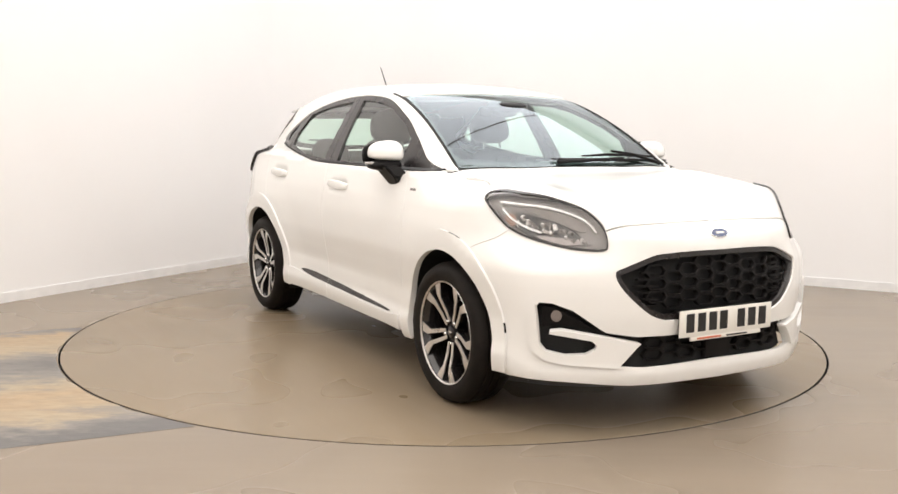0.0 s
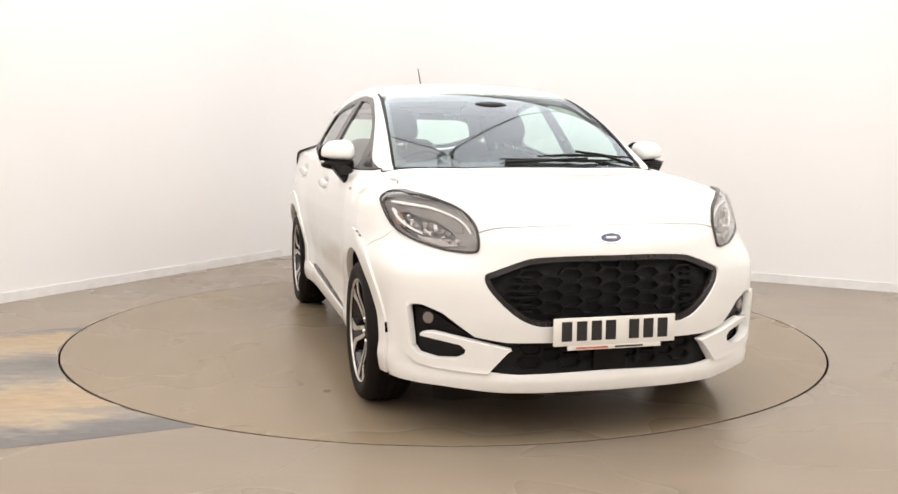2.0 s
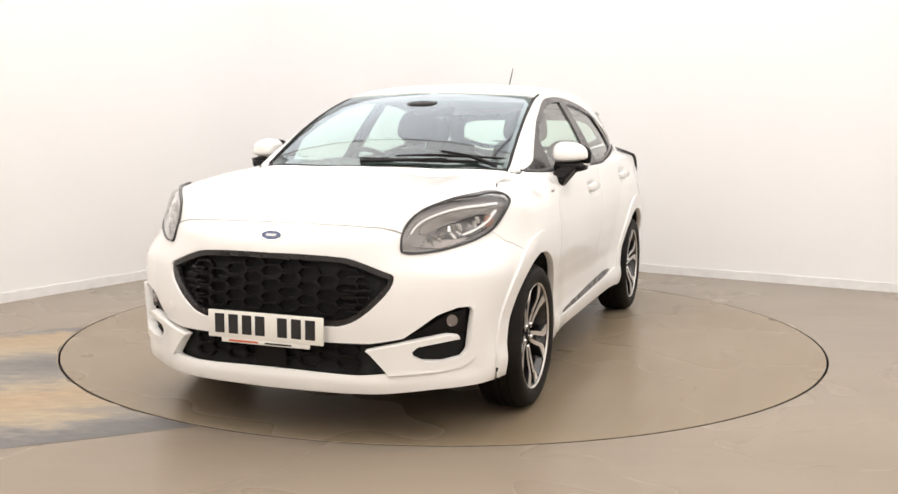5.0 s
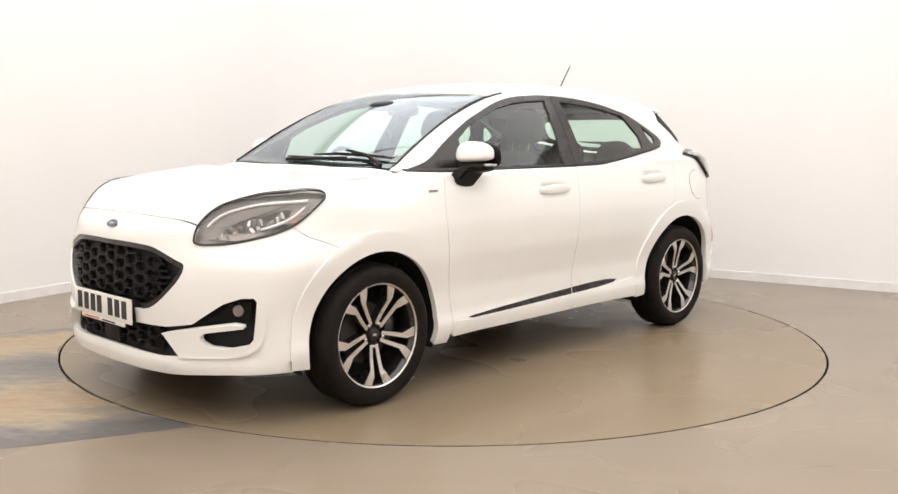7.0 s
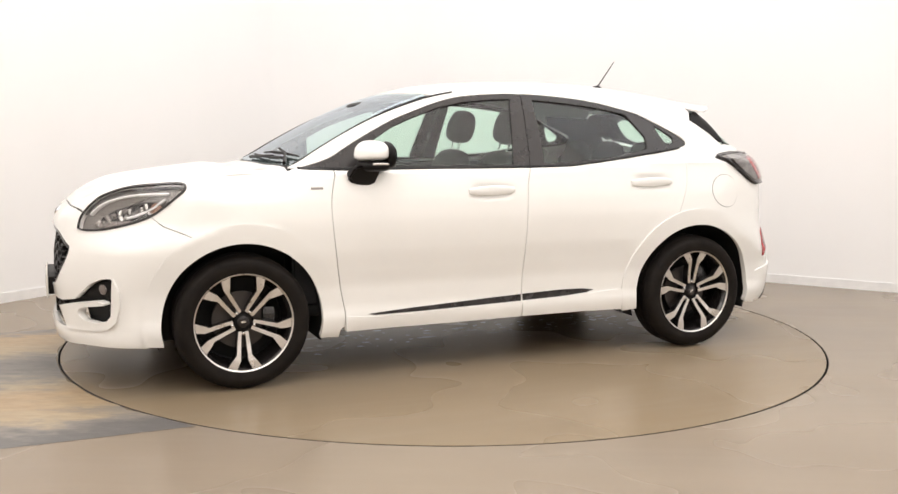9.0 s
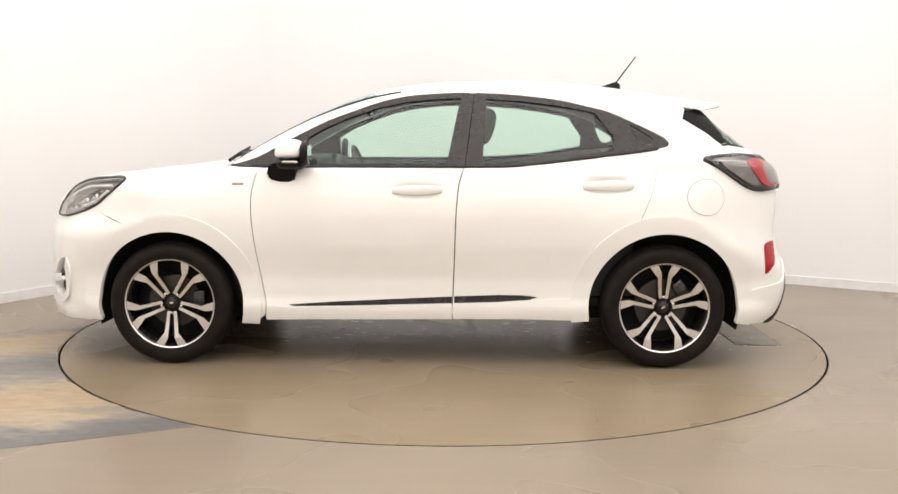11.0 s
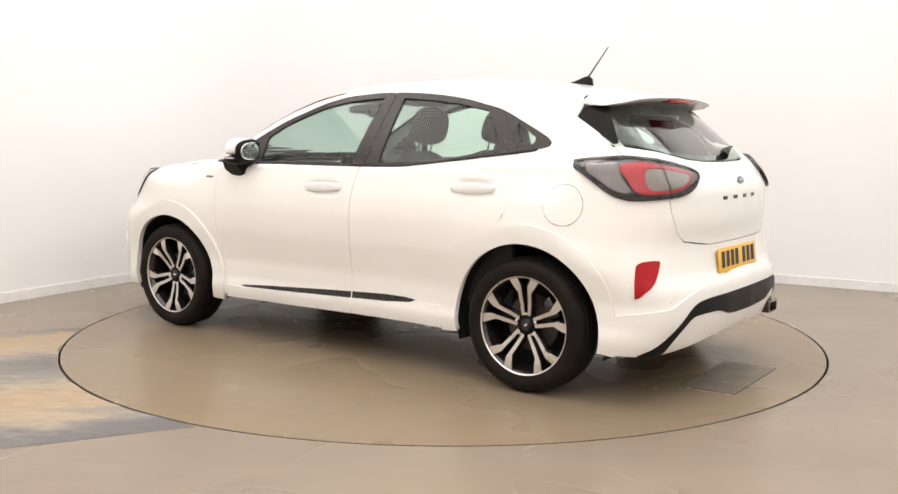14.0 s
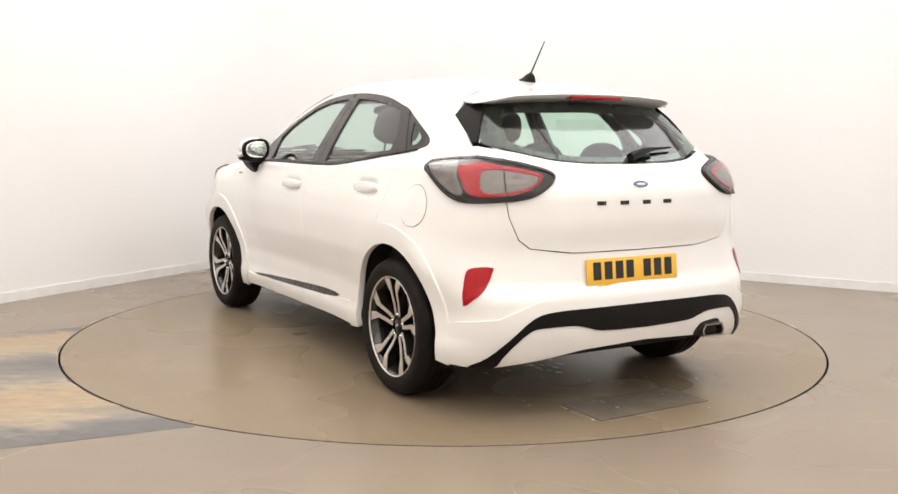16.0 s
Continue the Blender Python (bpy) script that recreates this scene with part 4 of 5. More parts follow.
fuel = [(-1.497 + .105 * math.cos(a), .903 + .094 * math.sin(a)) for a in np.linspace(0, 2 * math.pi, 40, endpoint=False)]
fuel_in = [(-1.497 + .1030 * math.cos(a), .903 + .092 * math.sin(a)) for a in np.linspace(0, 2 * math.pi, 40, endpoint=False)]
panel("fuel_flap_joint", fuel, DARK, CAR, holes=[fuel_in], step=.02, thick=.001, lift=.0012, gap=0)
panel("fuel_flap", fuel_in, PAINT, CAR, step=.02, thick=.003, lift=.0025, gap=.0)

for s in (1, -1):
    lamp = panel("tail_lamp", TAIL_OUT, LAMP_SMOKE, CAR, step=.022, thick=.03, lift=.006, side=s, label="smoked tail lamp with a red light ring", dome=.010)
    red = rounded([(-1.79, 1.070), (-1.90, 1.086), (-2.02, 1.078), (-2.18, 1.056), (-2.255, 1.036), (-2.19, .990), (-2.08, .964), (-1.94, .957), (-1.87, .970), (-1.83, 1.02)], 4)
    hole = rounded([(-1.925, 1.050), (-2.0, 1.063), (-2.14, 1.048), (-2.232, 1.033), (-2.17, .992), (-2.05, .972), (-1.945, .976)], 4)
    panel("light_ring", red, RED, lamp, holes=[hole], step=.02, thick=.004, lift=.0185, gap=0, side=s, label="glossy red light ring")
    panel("light_centre", hole, LAMP_BOWL, lamp, step=.02, thick=.004, lift=.0165, gap=.002, side=s, label="clear silver lamp centre")
    front_red = rounded([(-1.585, 1.080), (-1.70, 1.092), (-1.775, 1.078), (-1.80, 1.03), (-1.845, .972), (-1.80, .962), (-1.70, 1.005)], 3)
    panel("side_marker", front_red, LAMP_MARK, lamp, step=.02, thick=.004, lift=.0175, gap=0, side=s)
    panel("light_bar", [(-1.985, 1.026), (-2.17, 1.026), (-2.19, 1.016), (-2.16, 1.006), (-1.985, 1.003)], LAMP_GREY, lamp, step=.02, thick=.004, lift=.0185, gap=0, side=s, label="clear horizontal light bar")
    panel("lens", TAIL_OUT, TAIL_LENS, lamp, step=.022, thick=.004, lift=.013, side=s, gap=.004, dome=.014, label="clear glossy outer lens")
    panel("lens_border", TAIL_OUT, BLACK, lamp, holes=[inset(TAIL_OUT, .012)], step=.02, thick=.010, lift=.0185, side=s, gap=.003)
    split = [(-2.030, 1.104), (-2.036, 1.104), (-2.066, .939), (-2.060, .939)]
    panel("lamp_joint", split, DARK, lamp, step=.02, thick=.002, lift=.0205, gap=0, side=s)

    # headlamp: bowl, lens, light guide, projectors
    lamp = panel("headlamp", LAMP_F, LAMP_GREY, CAR, step=.024, thick=.012, lift=-.028, side=s, gap=-.006, label="clear headlamp with grey bowl and white light guide")
    panel("lens", LAMP_F, LENS, lamp, step=.022, thick=.004, lift=.004, side=s, gap=.001, dome=.008)
    panel("lens_border", LAMP_F, BLACK, lamp, holes=[inset(LAMP_F, .0065)], step=.02, thick=.010, lift=.0085, side=s, gap=.0)
    inner = inset(LAMP_F, .034)
    up = nearest_from(inner, (2.19, .82), (1.66, .955))
    lo = nearest_from(inner, (1.66, .90), (1.93, .82))
    for ln in (up, lo):
        far = inset(LAMP_F, .0415)
        back = nearest_from(far, ln[0], ln[-1])
        panel("light_guide", ln + back[::-1], DRL, lamp, step=.02, thick=.02, lift=-.006, gap=0, side=s, label="white light guide")
    # dark sheet above the bowl, painted as the shade of a cavity
    panel("cavity_shade", rounded([(1.70, .885), (1.78, .903), (1.90, .885), (2.02, .862), (2.10, .832), (2.12, .800), (2.00, .792), (1.86, .812), (1.76, .845)], 3), LAMP_SMOKE, lamp, step=.02, thick=.010, lift=-.019, gap=0, side=s, label="dark sheet for the shade of a lamp cavity")
    panel("amber_reflector", rounded([(1.70, .880), (1.735, .897), (1.765, .88), (1.765, .85), (1.73, .852)], 3), AMBER, lamp, step=.02, thick=.015, lift=-.013, gap=0, side=s, label="amber side reflector")
    rnd = random.Random(31)
    for k in range(18):
        t = k / 17
        u, z = 1.79 + .35 * t + rnd.uniform(-.012, .012), .872 - .072 * t + rnd.uniform(-.020, .022)
        p = wrap(np.array([[u, z]]))
        q = Vector(p[0] - normals(p)[0] * .021)
        bm = soft_box((-.015, -.009, -.008), (.015, .009, .008), .003, 1, Matrix.Translation((q.x, q.y * s, q.z)) @ pose(0, 0, 0, rnd.uniform(0, 90), rnd.uniform(0, 90), rnd.uniform(0, 180)))
        part("reflector_facet", bm, LAMP_CLEAR if rnd.random() < .6 else LAMP_GREY, lamp, smooth=False)
    panel("reflector_shelf", [(1.88, .815), (2.14, .800), (2.18, .785), (2.05, .778), (1.92, .800)], LAMP_GREY2, lamp, step=.03, thick=.012, lift=-.015, gap=0, side=s)
    panel("upper_bowl", rounded([(1.72, .945), (1.90, .940), (2.05, .908), (2.14, .862), (2.12, .835), (1.85, .905)], 3), LAMP_BOWL, lamp, step=.03, thick=.012, lift=-.020, gap=0, side=s)


def surf_box(u, z, w, h, d, mat, name, parent, side=1, lift=0.0, label="", chart=wrap):
    return panel(name, [(u - w / 2, z - h / 2), (u + w / 2, z - h / 2), (u + w / 2, z + h / 2), (u - w / 2, z + h / 2)], mat, parent, lift=lift, thick=d, gap=0, side=side, label=label, chart=chart)


# -- spoiler --
def spoiler():
    bm = bmesh.new()
    ys = np.linspace(-.580, .580, 33)
    rows = []
    for y in ys:
        a = abs(y)
        xe = -1.695 + .05 * (a / .5) ** 2 + (.10 * sstep((a - .47) / .11))
        ze = 1.412 - .020 * (a / .5) ** 2 - .022 * sstep((a - .44) / .14)
        z0 = top_z(-1.415, min(a, .52)) - (.03 * sstep((a - .47) / .11))
        run = xe + 1.415
        prof = [(-1.415, z0), (-1.415 + .30 * run, z0 * .55 + (ze + .012) * .45), (-1.415 + .66 * run, ze + .006 + .06 * (z0 - ze)), (xe + .012, ze + .003), (xe, ze - .006), (xe + .012, ze - .018), (-1.415 + .66 * run, ze - .026), (-1.415 + .38 * run, 1.372 - .04 * a), (-1.43, 1.385 - .06 * a)]
        thin = sstep((a - .49) / .09)
        prof = prof[:5] + [(x, z * (1 - thin) + thin * (z0 + (ze - z0) * (x + 1.415) / run - .008)) for x, z in prof[5:]]
        rows.append([bm.verts.new((x, y, z)) for x, z in prof])
    for a, b in zip(rows, rows[1:]):
        for i in range(len(a)):
            j = (i + 1) % len(a)
            bm.faces.new((a[i], a[j], b[j], b[i]))
    bm.faces.new(rows[0])
    bm.faces.new(rows[-1][::-1])
    bmesh.ops.recalc_face_normals(bm, faces=bm.faces[:])
    return part("roof_spoiler", bm, PAINT, CAR)


sp = spoiler()
bm = soft_box((-1.686, -.15, 1.383), (-1.640, .15, 1.397), .003)
part("brake_light", bm, RED, sp, "slim red high brake light")


# -- handles, strips, badges --
for s in (1, -1):
    for x0, x1, z in ((.130, -.132, .925), (-.858, -1.120, .955)):
        n = 13
        bm = bmesh.new()
        rings = []
        for i in range(n):
            t = i / (n - 1)
            x = x0 + (x1 - x0) * t
            zc = z + .006 * t
            y = float(y_side(np.array([x]), np.array([zc]))[0])
            hgt = .012 + .015 * math.sin(math.pi * min(max(t, .02), .98)) ** .6
            out = .006 + .030 * math.sin(math.pi * t) ** .5 if 0 < t < 1 else .004
            rings.append([bm.verts.new((x, s * (y + out + dy), zc + dz)) for dy, dz in ((-.010, hgt), (0.0, hgt * .8), (.006, 0), (0.0, -hgt * .8), (-.010, -hgt), (-.014, 0))])
        for a, b in zip(rings, rings[1:]):
            for i in range(6):
                bm.faces.new((a[i], a[(i + 1) % 6], b[(i + 1) % 6], b[i]))
        bm.faces.new(rings[0])
        bm.faces.new(rings[-1])
        bmesh.ops.recalc_face_normals(bm, faces=bm.faces[:])
        part("door_handle", bm, PAINT, CAR)
    ins_f = [(.676, .321), (.455, .337), (.027, .360), (-.186, .370), (-.186, .334), (.332, .318), (.639, .312)]
    ins_r = [(-.196, .371), (-.426, .381), (-.56, .380), (-.635, .371), (-.591, .355), (-.426, .342), (-.196, .335)]
    for sill in ([(.785, .318), (.64, .306), (.33, .313), (-.186, .329), (-.186, .252), (.33, .246), (.79, .243)], [(-.194, .330), (-.426, .337), (-.60, .349), (-.74, .364), (-.812, .366), (-.806, .254), (-.50, .255), (-.194, .253)]):
        panel("sill_moulding", sill, PAINT, CAR, lift=.010, step=.03, thick=.014, gap=.0, side=s)
    for ins in (ins_f, ins_r):
        panel("sill_strip", ins, BLACK, CAR, lift=.003, step=.03, thick=.004, gap=.001, side=s, label="black lower door strip")
    surf_box(.930, .953, .060, .011, .003, LAMP_GREY2, "wing_badge", CAR, s, .002)


def oval(name, chart, u, z, w, h, mat, parent, lift):
    return panel(name, [(u + w * math.cos(a), z + h * math.sin(a)) for a in np.linspace(0, 2 * math.pi, 32, endpoint=False)], mat, parent, chart=chart, lift=lift, step=.012, thick=.006, gap=0)


for u, z in ((U_END, .815), (-U_END, 1.004)):
    b = oval("badge", wrap, u, z, .048, .0195, CHROME, CAR, .004)
    tagged(b, "dark blue oval badge with a chrome rim")
    oval("enamel", wrap, u, z, .0435, .0155, BADGE_BLUE, b, .0062)
    surf_box(u, z, .044, .007, .001, LAMP_CLEAR, "emblem_bar", b, 1, .0072)
# the model name on the tailgate as plain dark bars
for y in (.225, .10, -.025, -.15):
    surf_box(-U_END + y, .928, .046, .017, .003, BLACK, "lettering_bar", CAR, 1, .003)


# -- number plates: bars in place of the characters --
def number_plate(m, mat, label):
    """Acrylic plate in its own space: x across, z up, y out."""
    e = part("number_plate", soft_box((-.26, -.006, -.0555), (.26, .004, .0555), .004), mat, CAR, label)
    e.matrix_local = m
    xs = [.205, .142, .080, .020, -.080, -.142, -.204]
    for x in xs:
        part("character_bar", soft_box((x - .022, .0035, -.036), (x + .022, .0052, .042), .001, 1), INK, e)
    part("dealer_strip", soft_box((-.20, -.005, -.074), (.20, .0025, -.0545), .003), mat, e)
    part("print_bar", soft_box((.03, .002, -.069), (.165, .0034, -.061), .0005, 1), INK_RED, e)
    part("print_bar", soft_box((-.12, .002, -.069), (.0, .0034, -.062), .0005, 1), INK, e)
    return e


number_plate(Matrix.Translation((2.150, 0, .457)) @ pose(0, 0, 0, 0, 0, -90), PLATE_W, "white front number plate with black bars")
number_plate(Matrix.Translation((-2.018, .045, .632)) @ pose(0, 0, 0, 6, 0, 90), PLATE_Y, "yellow rear number plate with black bars")
bm = soft_box((2.06, -.24, .41), (2.145, .24, .50), .006)
part("plate_holder", bm, MATT, CAR)


# -- mirrors --
def mirror_part(name, bm, mat, parent, s, label=""):
    for v in bm.verts:
        v.co.x += .026
        v.co.y *= s
    if s < 0:
        bmesh.ops.reverse_faces(bm, faces=bm.faces[:])
    return part(name, bm, mat, parent, label)


def cap_shape(q):
    """Bulbous top, flat underside, front swept back towards the outer end, which hangs lower."""
    q = q.copy()
    out = (q.y + 1) / 2
    if q.z < 0:
        q.z *= .62 - .34 * out
    else:
        q.z *= 1.0 - .16 * out * out
    if q.x > 0:
        q.x *= 1.08 - .50 * out * out
        q.y -= .14 * q.x * out
    q.x -= .10 * q.z
    q.z -= .10 * out
    return q


for s in (1, -1):
    mir = mirror_part("door_mirror", blob((.552, .785, 1.047), (.712, .957, 1.190), 2.7, 32, 18, cap_shape), PAINT, CAR, s, "white door mirror with a black foot")
    mirror_part("lower_shell", blob((.546, .790, 1.030), (.704, .958, 1.090), 2.8, 28, 12, lambda q: Vector((q.x * (1 - .22 * (q.y + 1) ** 2 / 4) if q.x > 0 else q.x, q.y, q.z * (1 - .25 * q.y)))), MATT, mir, s)
    foot = [(.752, 1.00), (.728, 1.060), (.60, 1.075), (.598, 1.03), (.612, .965), (.65, .950), (.715, .962)]
    bm = prism(foot, .80, .890, .010)
    for v in bm.verts:
        v.co.y += (v.co.z - 1.02) * .80
    bmesh.ops.recalc_face_normals(bm, faces=bm.faces[:])
    mirror_part("foot", bm, MATT, mir, s)
    mirror_part("mirror_surround", blob((.526, .782, 1.046), (.572, .962, 1.178), 2.7, 28, 12, lambda q: Vector((q.x, q.y, q.z * (1 - .10 * q.y) - .06 * q.y))), MATT, mir, s)
    mirror_part("mirror_glass", blob((.5245, .806, 1.062), (.530, .942, 1.160), 2.7, 24, 10, lambda q: Vector((q.x, q.y, q.z * (1 - .10 * q.y) - .06 * q.y))), MIRROR, mir, s, "mirror glass")
    bm = soft_box((.575, .940, 1.066), (.655, .962, 1.078), .004)
    mirror_part("indicator", bm, LAMP_CLEAR, mir, s, "clear indicator strip")

# -- aerial --
zr = top_z(-1.12, 0)
bm = bmesh.new()
rings = []
for x, w, h in ((-1.045, .003, .004), (-1.08, .016, .016), (-1.12, .024, .036), (-1.150, .022, .048), (-1.172, .016, .036), (-1.178, .010, .0)):
    rings.append([bm.verts.new((x, w * c, top_z(x, 0) - .004 + (h + .004) * d)) for c, d in ((-1, 0), (-.75, .55), (-.3, 1), (.3, 1), (.75, .55), (1, 0))])
for a, b in zip(rings, rings[1:]):
    for i in range(5):
        bm.faces.new((a[i], a[i + 1], b[i + 1], b[i]))
bmesh.ops.recalc_face_normals(bm, faces=bm.faces[:])
aer = part("aerial", bm, MATT, CAR, "black roof aerial with a raked rod")
part("rod", tube([(-1.150, 0, zr + .04), (-1.262, 0, 1.682)], [.0045, .0028]), MATT, aer)


# -- wipers --
def wiper(pts, blade):
    w = part("wiper", tube(pts, [.010, .008, .006]), MATT, CAR)
    part("blade", tube(blade, [.004, .008, .008, .004], 6), MATT, w)


def on_top(x, y, d):
    return (x, y, top_z(x, y) + d)


wiper([on_top(1.06, -.10, .012), on_top(1.055, .12, .018), on_top(1.03, .35, .022)], [on_top(1.035, -.12, .012), on_top(1.045, .12, .014), on_top(1.035, .35, .014), on_top(1.01, .50, .012)])
wiper([on_top(1.03, .60, .012), on_top(.99, .45, .022), on_top(.985, .30, .026)], [on_top(.96, .62, .014), on_top(.985, .45, .016), on_top(1.005, .25, .016), on_top(1.02, .08, .014)])


def on_rear(y, z, d):
    p = rear(np.array([[y, z]]))[0]
    return (p[0] - d, y, z + d * .4)


rw = part("rear_wiper", tube([on_rear(-.02, 1.115, .014), on_rear(-.10, 1.135, .028), on_rear(-.20, 1.150, .024)], [.022, .018, .008]), MATT, CAR)
part("blade", tube([on_rear(-.06, 1.135, .016), on_rear(-.16, 1.148, .016), on_rear(-.33, 1.158, .014)], [.008, .008, .005], 6), MATT, rw)


# -- wheels --
def wheel(m):
    e = part("wheel", lathe([(.232, .075), (.236, .094), (.262, .104), (.292, .104), (.308, .092), (.319, .070), (.322, .055), (.315, .052), (.315, .046), (.323, .043), (.324, .018), (.316, .016), (.316, .009), (.324, .006), (.324, -.018), (.316, -.020), (.316, -.027), (.324, -.030), (.322, -.070), (.308, -.092), (.29, -.104), (.262, -.104), (.235, -.094), (.232, -.06)], 96), TYRE, CAR, "black tyre on a two-tone alloy wheel")
    e.matrix_local = m
    part("rim", lathe([(.228, .088), (.237, .094), (.2385, .090), (.234, .084), (.226, .078), (.216, .05), (.208, .0), (.205, -.08)], 80), RIM_BLACK, e)
    part("rim_edge", lathe([(.2290, .087), (.2300, .0922), (.2358, .0958), (.2375, .0935)], 80), ALLOY, e, "machined silver rim edge")
    part("barrel", lathe([(.214, .03), (.207, -.04), (.204, -.09), (.15, -.092), (.05, -.092)], 48), DARK, e)
    part("brake_disc", lathe([(.045, -.005), (.138, -.005), (.139, -.012), (.138, -.02)], 48), STEEL, e, smooth=False)
    part("brake_caliper", soft_box((-.165, -.03, -.05), (-.10, .022, .06), .012), RIM_BLACK, e)

    def spoke_poly(a, mir, grow):
        inn = [(.046, .0085), (.10, .0125), (.15, .0160), (.186, .0185), (.228, .038)]
        outr = [(.216, .081), (.180, .054), (.158, .0355), (.10, .0300), (.046, .0235)]
        pts = [(r, s - grow) for r, s in inn] + [(r, s + grow) for r, s in outr]
        ca, sa = math.cos(a), math.sin(a)
        return [(r * ca - mir * s * sa, r * sa + mir * s * ca) for r, s in pts]

    def y_face(r):
        return .060 + .026 * sstep((r - .05) / .17)
    for k in range(5):
        a = -math.pi / 2 + 2 * math.pi * k / 5
        for mir in (1, -1):
            for nm, grow, mat, d0, d1 in (("spoke", .0030, RIM_BLACK, -.045, -.0035), ("spoke_face", 0.0, ALLOY, -.0032, 0.0)):
                poly = spoke_poly(a, mir, grow)
                bm = bmesh.new()
                lo = [bm.verts.new((x, y_face(math.hypot(x, z)) + d0, z)) for x, z in poly]
                hi = [bm.verts.new((x, y_face(math.hypot(x, z)) + d1, z)) for x, z in poly]
                n = len(poly)
                for i in range(4):
                    for lay in (lo, hi):
                        bm.faces.new((lay[i], lay[i + 1], lay[n - 2 - i], lay[n - 1 - i]))
                for i in range(n):
                    j = (i + 1) % n
                    bm.faces.new((lo[i], lo[j], hi[j], hi[i]))
                bmesh.ops.recalc_face_normals(bm, faces=bm.faces[:])
                part(nm, bm, mat, e, smooth=False)
    part("hub", lathe([(.0, .058), (.030, .058), (.034, .054), (.042, .053), (.046, .046), (.048, .0)], 40), MATT, e)
    part("centre_cap", lathe([(.0, .064), (.024, .0635), (.028, .061), (.028, .055)], 32), BLACK, e)
    bm = lathe([(.0, .0655), (.012, .0652), (.013, .063)], 20)
    for v in bm.verts:
        v.co.z *= .45
    part("cap_emblem", bm, CHROME, e)
    for k in range(5):
        a = math.pi / 2 - 2 * math.pi * k / 5 + math.pi
        bm = lathe([(.0, .067), (.007, .066), (.0105, .060), (.0105, .04)], 10)
        bmesh.ops.translate(bm, vec=(.054 * math.cos(a + math.pi / 5 * 0), 0, .054 * math.sin(a)), verts=bm.verts[:])
        part("wheel_bolt", bm, CHROME, e)
    return e


W0 = wheel(Matrix.Translation((AXLE_F, .783, .3235)))
for ax, s, turn in ((AXLE_F, -1, 0), (AXLE_R, 1, 36), (AXLE_R, -1, 36)):
    copy_thing(W0, Matrix.Translation((ax, .783 * s, .3235)) @ pose(0, 0, 0, 0, 0, 0 if s > 0 else 180) @ pose(0, 0, 0, 0, turn, 0))

# -- wheel wells, underbody, exhaust --
for ax, rr in ((AXLE_F, .402), (AXLE_R, .412)):
    for s in (1, -1):
        bm = bmesh.new()
        n = 24
        rows = []
        for i in range(n + 1):
            a = radians(-18 + 216 * i / n)
            x, z = ax + rr * math.cos(a), max(.20, HUB_Z + rr * math.sin(a))
            edge_y = min(.862, float(y_side(np.array([x]), np.array([max(z, .25)]))[0]) - .022)
            rows.append([bm.verts.new((x, s * y, z)) for y in (edge_y, .52)])
        for a, b in zip(rows, rows[1:]):
            bm.faces.new((a[0], a[1], b[1], b[0]))
        bm.faces.new([r[1] for r in rows])
        part("wheel_well", bm, DARK, CAR, smooth=False)
for x0, x1, w in ((-1.86, -1.72, .66), (-.86, .86, .775), (1.72, 1.95, .50), (-1.72, -.86, .515), (.86, 1.72, .515)):
    z0 = .275 if x1 < -1.6 else .238
    part("underbody", soft_box((x0, -w, z0), (x1, w, z0 + .11), .02), DARK, CAR)
# unseen blocks, added to keep light from passing under the car
part("rear_axle_light_block", soft_box((-1.42, -.62, .165), (-1.16, .62, .32), .04), DARK, CAR)
part("front_subframe_light_block", soft_box((1.02, -.56, .165), (1.50, .56, .30), .04), DARK, CAR)
part("fuel_tank_light_block", soft_box((-.95, -.50, .175), (-.35, .50, .28), .04), DARK, CAR)
part("undertray_light_block", soft_box((1.50, -.52, .185), (1.86, .52, .27), .03), DARK, CAR)
part("rear_silencer", soft_box((-1.84, -.55, .215), (-1.58, .40, .36), .05), DARK, CAR)
# flat dark patch on the bumper stands in for a shaded recess
panel("exhaust_shade_patch", rounded([(-U_END + .325, .300), (-U_END + .34, .352), (-U_END + .40, .366), (-U_END + .50, .362), (-U_END + .525, .300)], 4), DARK, CAR, step=.03, thick=.004, lift=.0125, gap=0, side=-1)
for dy in (0.0,):
    bm = bmesh.new()
    prof = [(-.062, -.028), (.062, -.028), (.070, 0), (.056, .030), (-.056, .030), (-.070, 0)]
    pr2 = [(y * .86, z * .80) for y, z in prof]
    a = [bm.verts.new((-1.90, -.425 + y, .318 + z)) for y, z in prof]
    b = [bm.verts.new((-2.060, -.425 + y, .318 + z)) for y, z in prof]
    c = [bm.verts.new((-2.060, -.425 + y, .318 + z)) for y, z in pr2]
    d = [bm.verts.new((-1.94, -.425 + y, .318 + z)) for y, z in pr2]
    for p, q in ((a, b), (b, c), (c, d)):
        for i in range(6):
            j = (i + 1) % 6
            bm.faces.new((p[i], p[j], q[j], q[i]))
    bmesh.ops.recalc_face_normals(bm, faces=bm.faces[:])
    ex = part("exhaust_tip", bm, EXHAUST, CAR, "chrome exhaust tip", smooth=False)
    # dark block inside the tip stands in for the shade of its bore
    part("exhaust_bore_shade", soft_box((-2.036, -.470, .300), (-1.93, -.380, .336), .004), DARK, ex)

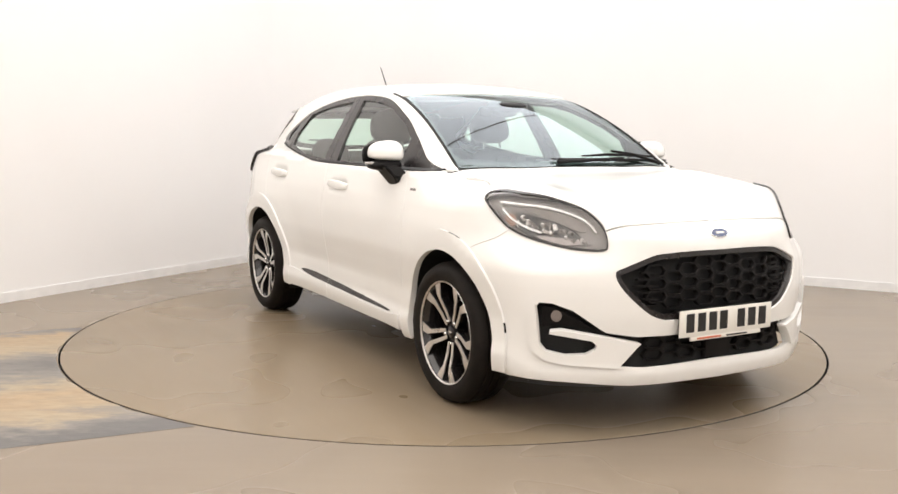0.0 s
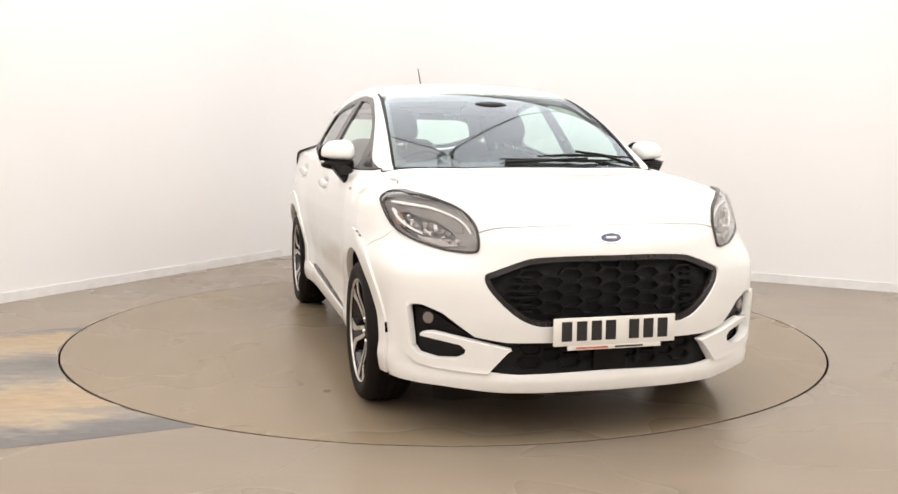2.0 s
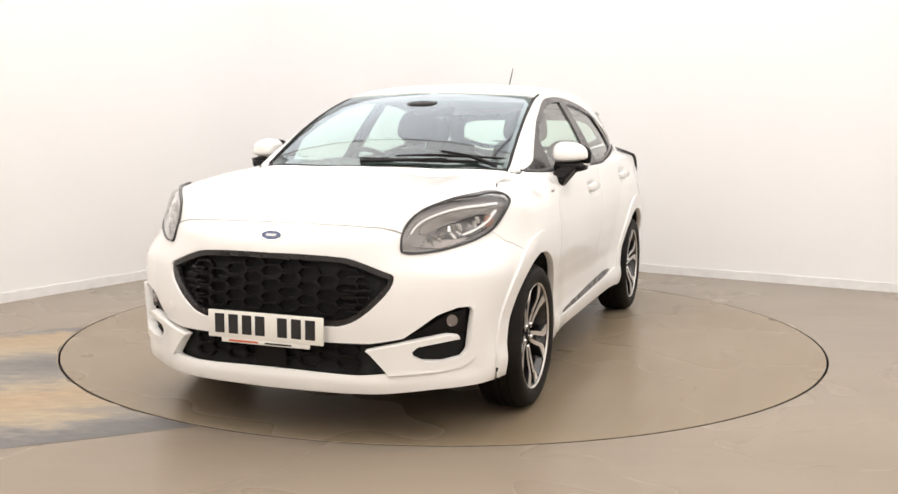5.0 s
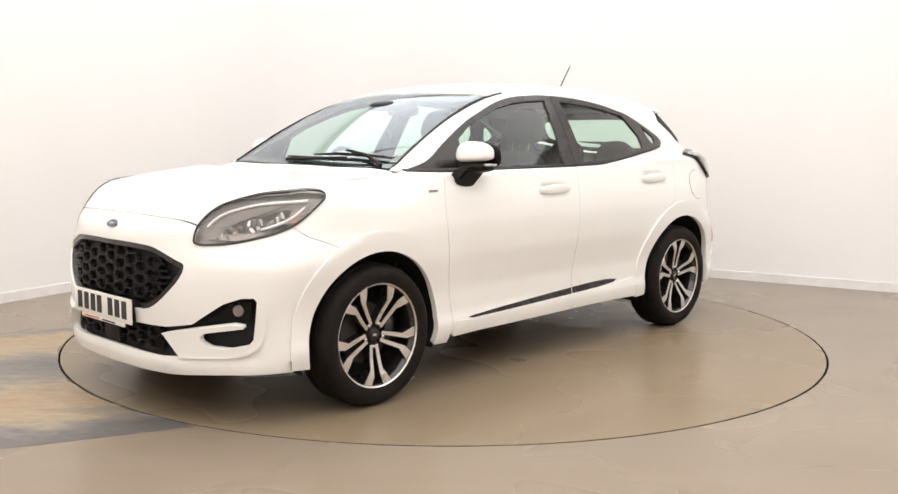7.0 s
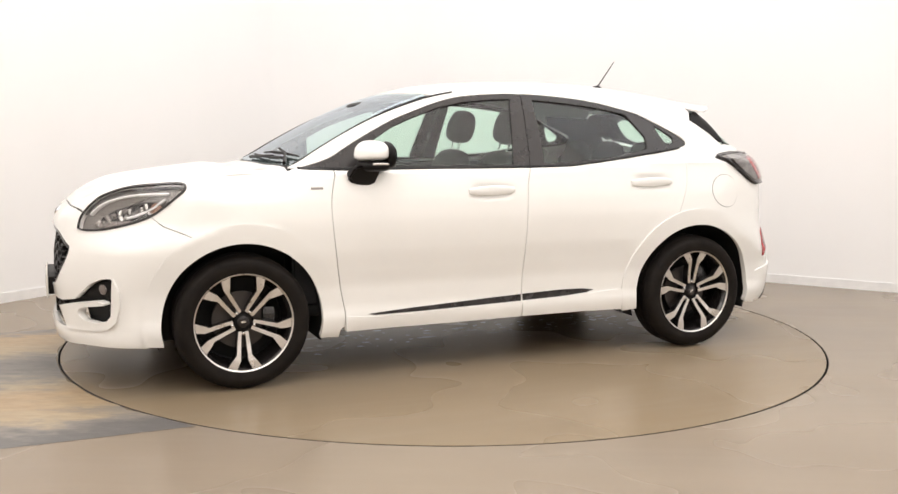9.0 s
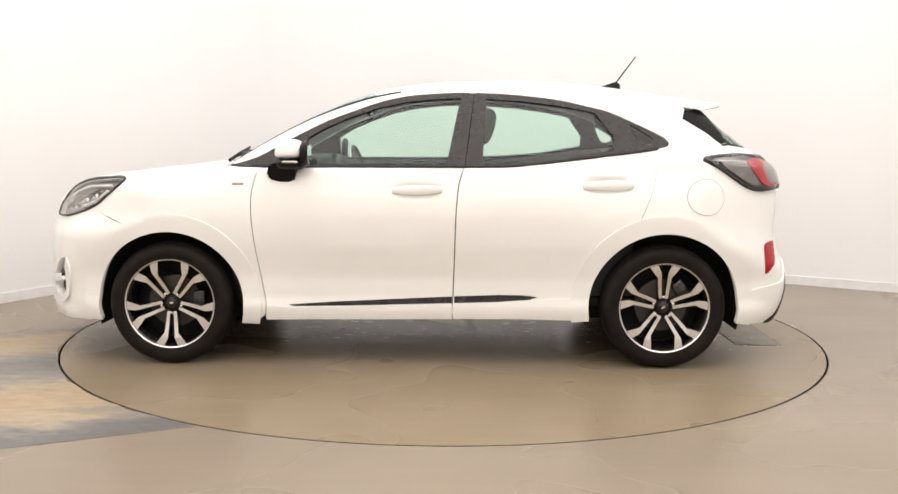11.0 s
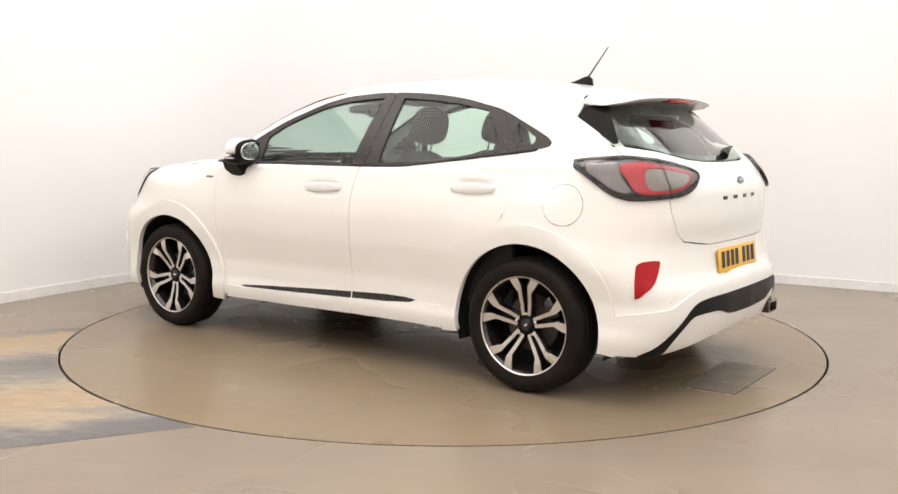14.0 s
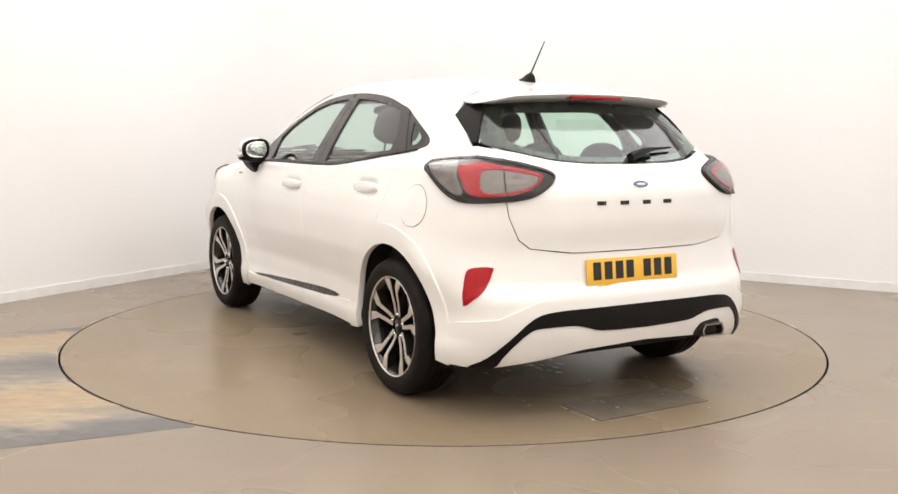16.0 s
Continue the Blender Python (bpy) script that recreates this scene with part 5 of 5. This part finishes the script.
# -- cabin --
part("floor_pan", soft_box((-1.60, -.72, .30), (1.00, .72, .36), .02), DARK, CAR)
for s in (1, -1):
    lo, hi = sorted((s * .70, s * .745))
    part("door_lining", soft_box((-1.15, lo, .36), (.80, hi, 1.035), .02), DASH, CAR)
dash = [(1.02, .98), (.90, 1.015), (.62, 1.02), (.52, .99), (.50, .90), (.56, .60), (.60, .36), (1.02, .36)]
part("dashboard", prism(dash, -.70, .70, .012), DASH, CAR)
part("instrument_hood", blob((.50, -.56, .97), (.80, -.18, 1.085), 3), DASH, CAR)
part("centre_screen", soft_box((.515, -.13, .965), (.535, .13, 1.095), .006), BLACK, CAR)
bm = bmesh.new()
ringv = []
for i in range(40):
    a = 2 * math.pi * i / 40
    ringv.append([bm.verts.new(((.185 + .014 * math.cos(b)) * math.sin(a) * .34 + .014 * math.sin(b) * .9, (.185 + .014 * math.cos(b)) * math.cos(a), (.185 + .014 * math.cos(b)) * math.sin(a) * .94 - .014 * math.sin(b) * .3)) for b in np.linspace(0, 2 * math.pi, 8, endpoint=False)])
for i in range(40):
    for k in range(8):
        bm.faces.new((ringv[i][k], ringv[(i + 1) % 40][k], ringv[(i + 1) % 40][(k + 1) % 8], ringv[i][(k + 1) % 8]))
bmesh.ops.translate(bm, vec=(.40, -.36, .955), verts=bm.verts[:])
bmesh.ops.recalc_face_normals(bm, faces=bm.faces[:])
st = part("steering_wheel", bm, DASH, CAR)
part("boss", blob((.38, -.43, .90), (.45, -.29, 1.0), 3), DASH, st)
part("spoke", soft_box((.40, -.53, .945), (.425, -.19, .975), .008), DASH, st)


def seat(y, x, w, back=1.06, tilt=16, rests=(0.0,)):
    e = part("seat", blob((x - .25, y - w / 2, .48), (x + .28, y + w / 2, .68), 4), SEAT, CAR, "dark cloth seat")
    m = Matrix.Translation((x - .20, y, .60)) @ pose(0, 0, 0, 0, -tilt, 0)
    bm = blob((-.09, -w / 2, 0), (.06, w / 2, back - .52), 3.6, 28, 16, lambda q: Vector((q.x + .25 * q.y * q.y, q.y * (1 - .22 * max(q.z, 0) ** 2), q.z)))
    bmesh.ops.transform(bm, matrix=m, verts=bm.verts[:])
    part("backrest", bm, SEAT, e)
    for dy in rests:
        bm = blob((-.070, dy - .135, back - .475), (.062, dy + .135, back - .265), 2.8, 24, 14, lambda q: Vector((q.x, q.y * (1 - .12 * q.z), q.z)))
        bmesh.ops.transform(bm, matrix=m, verts=bm.verts[:])
        part("headrest", bm, SEAT, e)
        for d in (-.06, .06):
            bm = tube([(0, dy + d, back - .56), (0, dy + d, back - .44)], .006)
            bmesh.ops.transform(bm, matrix=m, verts=bm.verts[:])
            part("headrest_post", bm, CHROME, e)


seat(.355, .045, .50)
seat(-.355, .045, .50)
seat(0, -.86, 1.24, .875, 20, (-.40, 0, .40))
part("parcel_shelf", soft_box((-1.72, -.58, .955), (-1.20, .58, .985), .01), DASH, CAR)
mirp = part("inside_mirror", blob((.30, -.125, 1.315), (.335, .125, 1.375), 4), BLACK, CAR)
part("sensor_housing", blob((.33, -.11, 1.345), (.52, .11, 1.40), 3, 20, 10, lambda q: Vector((q.x, q.y, q.z - .45 * q.x))), MATT, mirp)


# ---- what moves ----
def motions():
    """The turntable turns, and the car turns with it."""
    walk(TABLE, [(t, pose(0, 0, 0, 0, 0, a)) for t, a in TURN])
    walk(CAR, [(t, pose(0, 0, 0, 0, 0, a) @ Matrix.Translation((CAR_X, CAR_Y, 0.0))) for t, a in TURN])


motions()
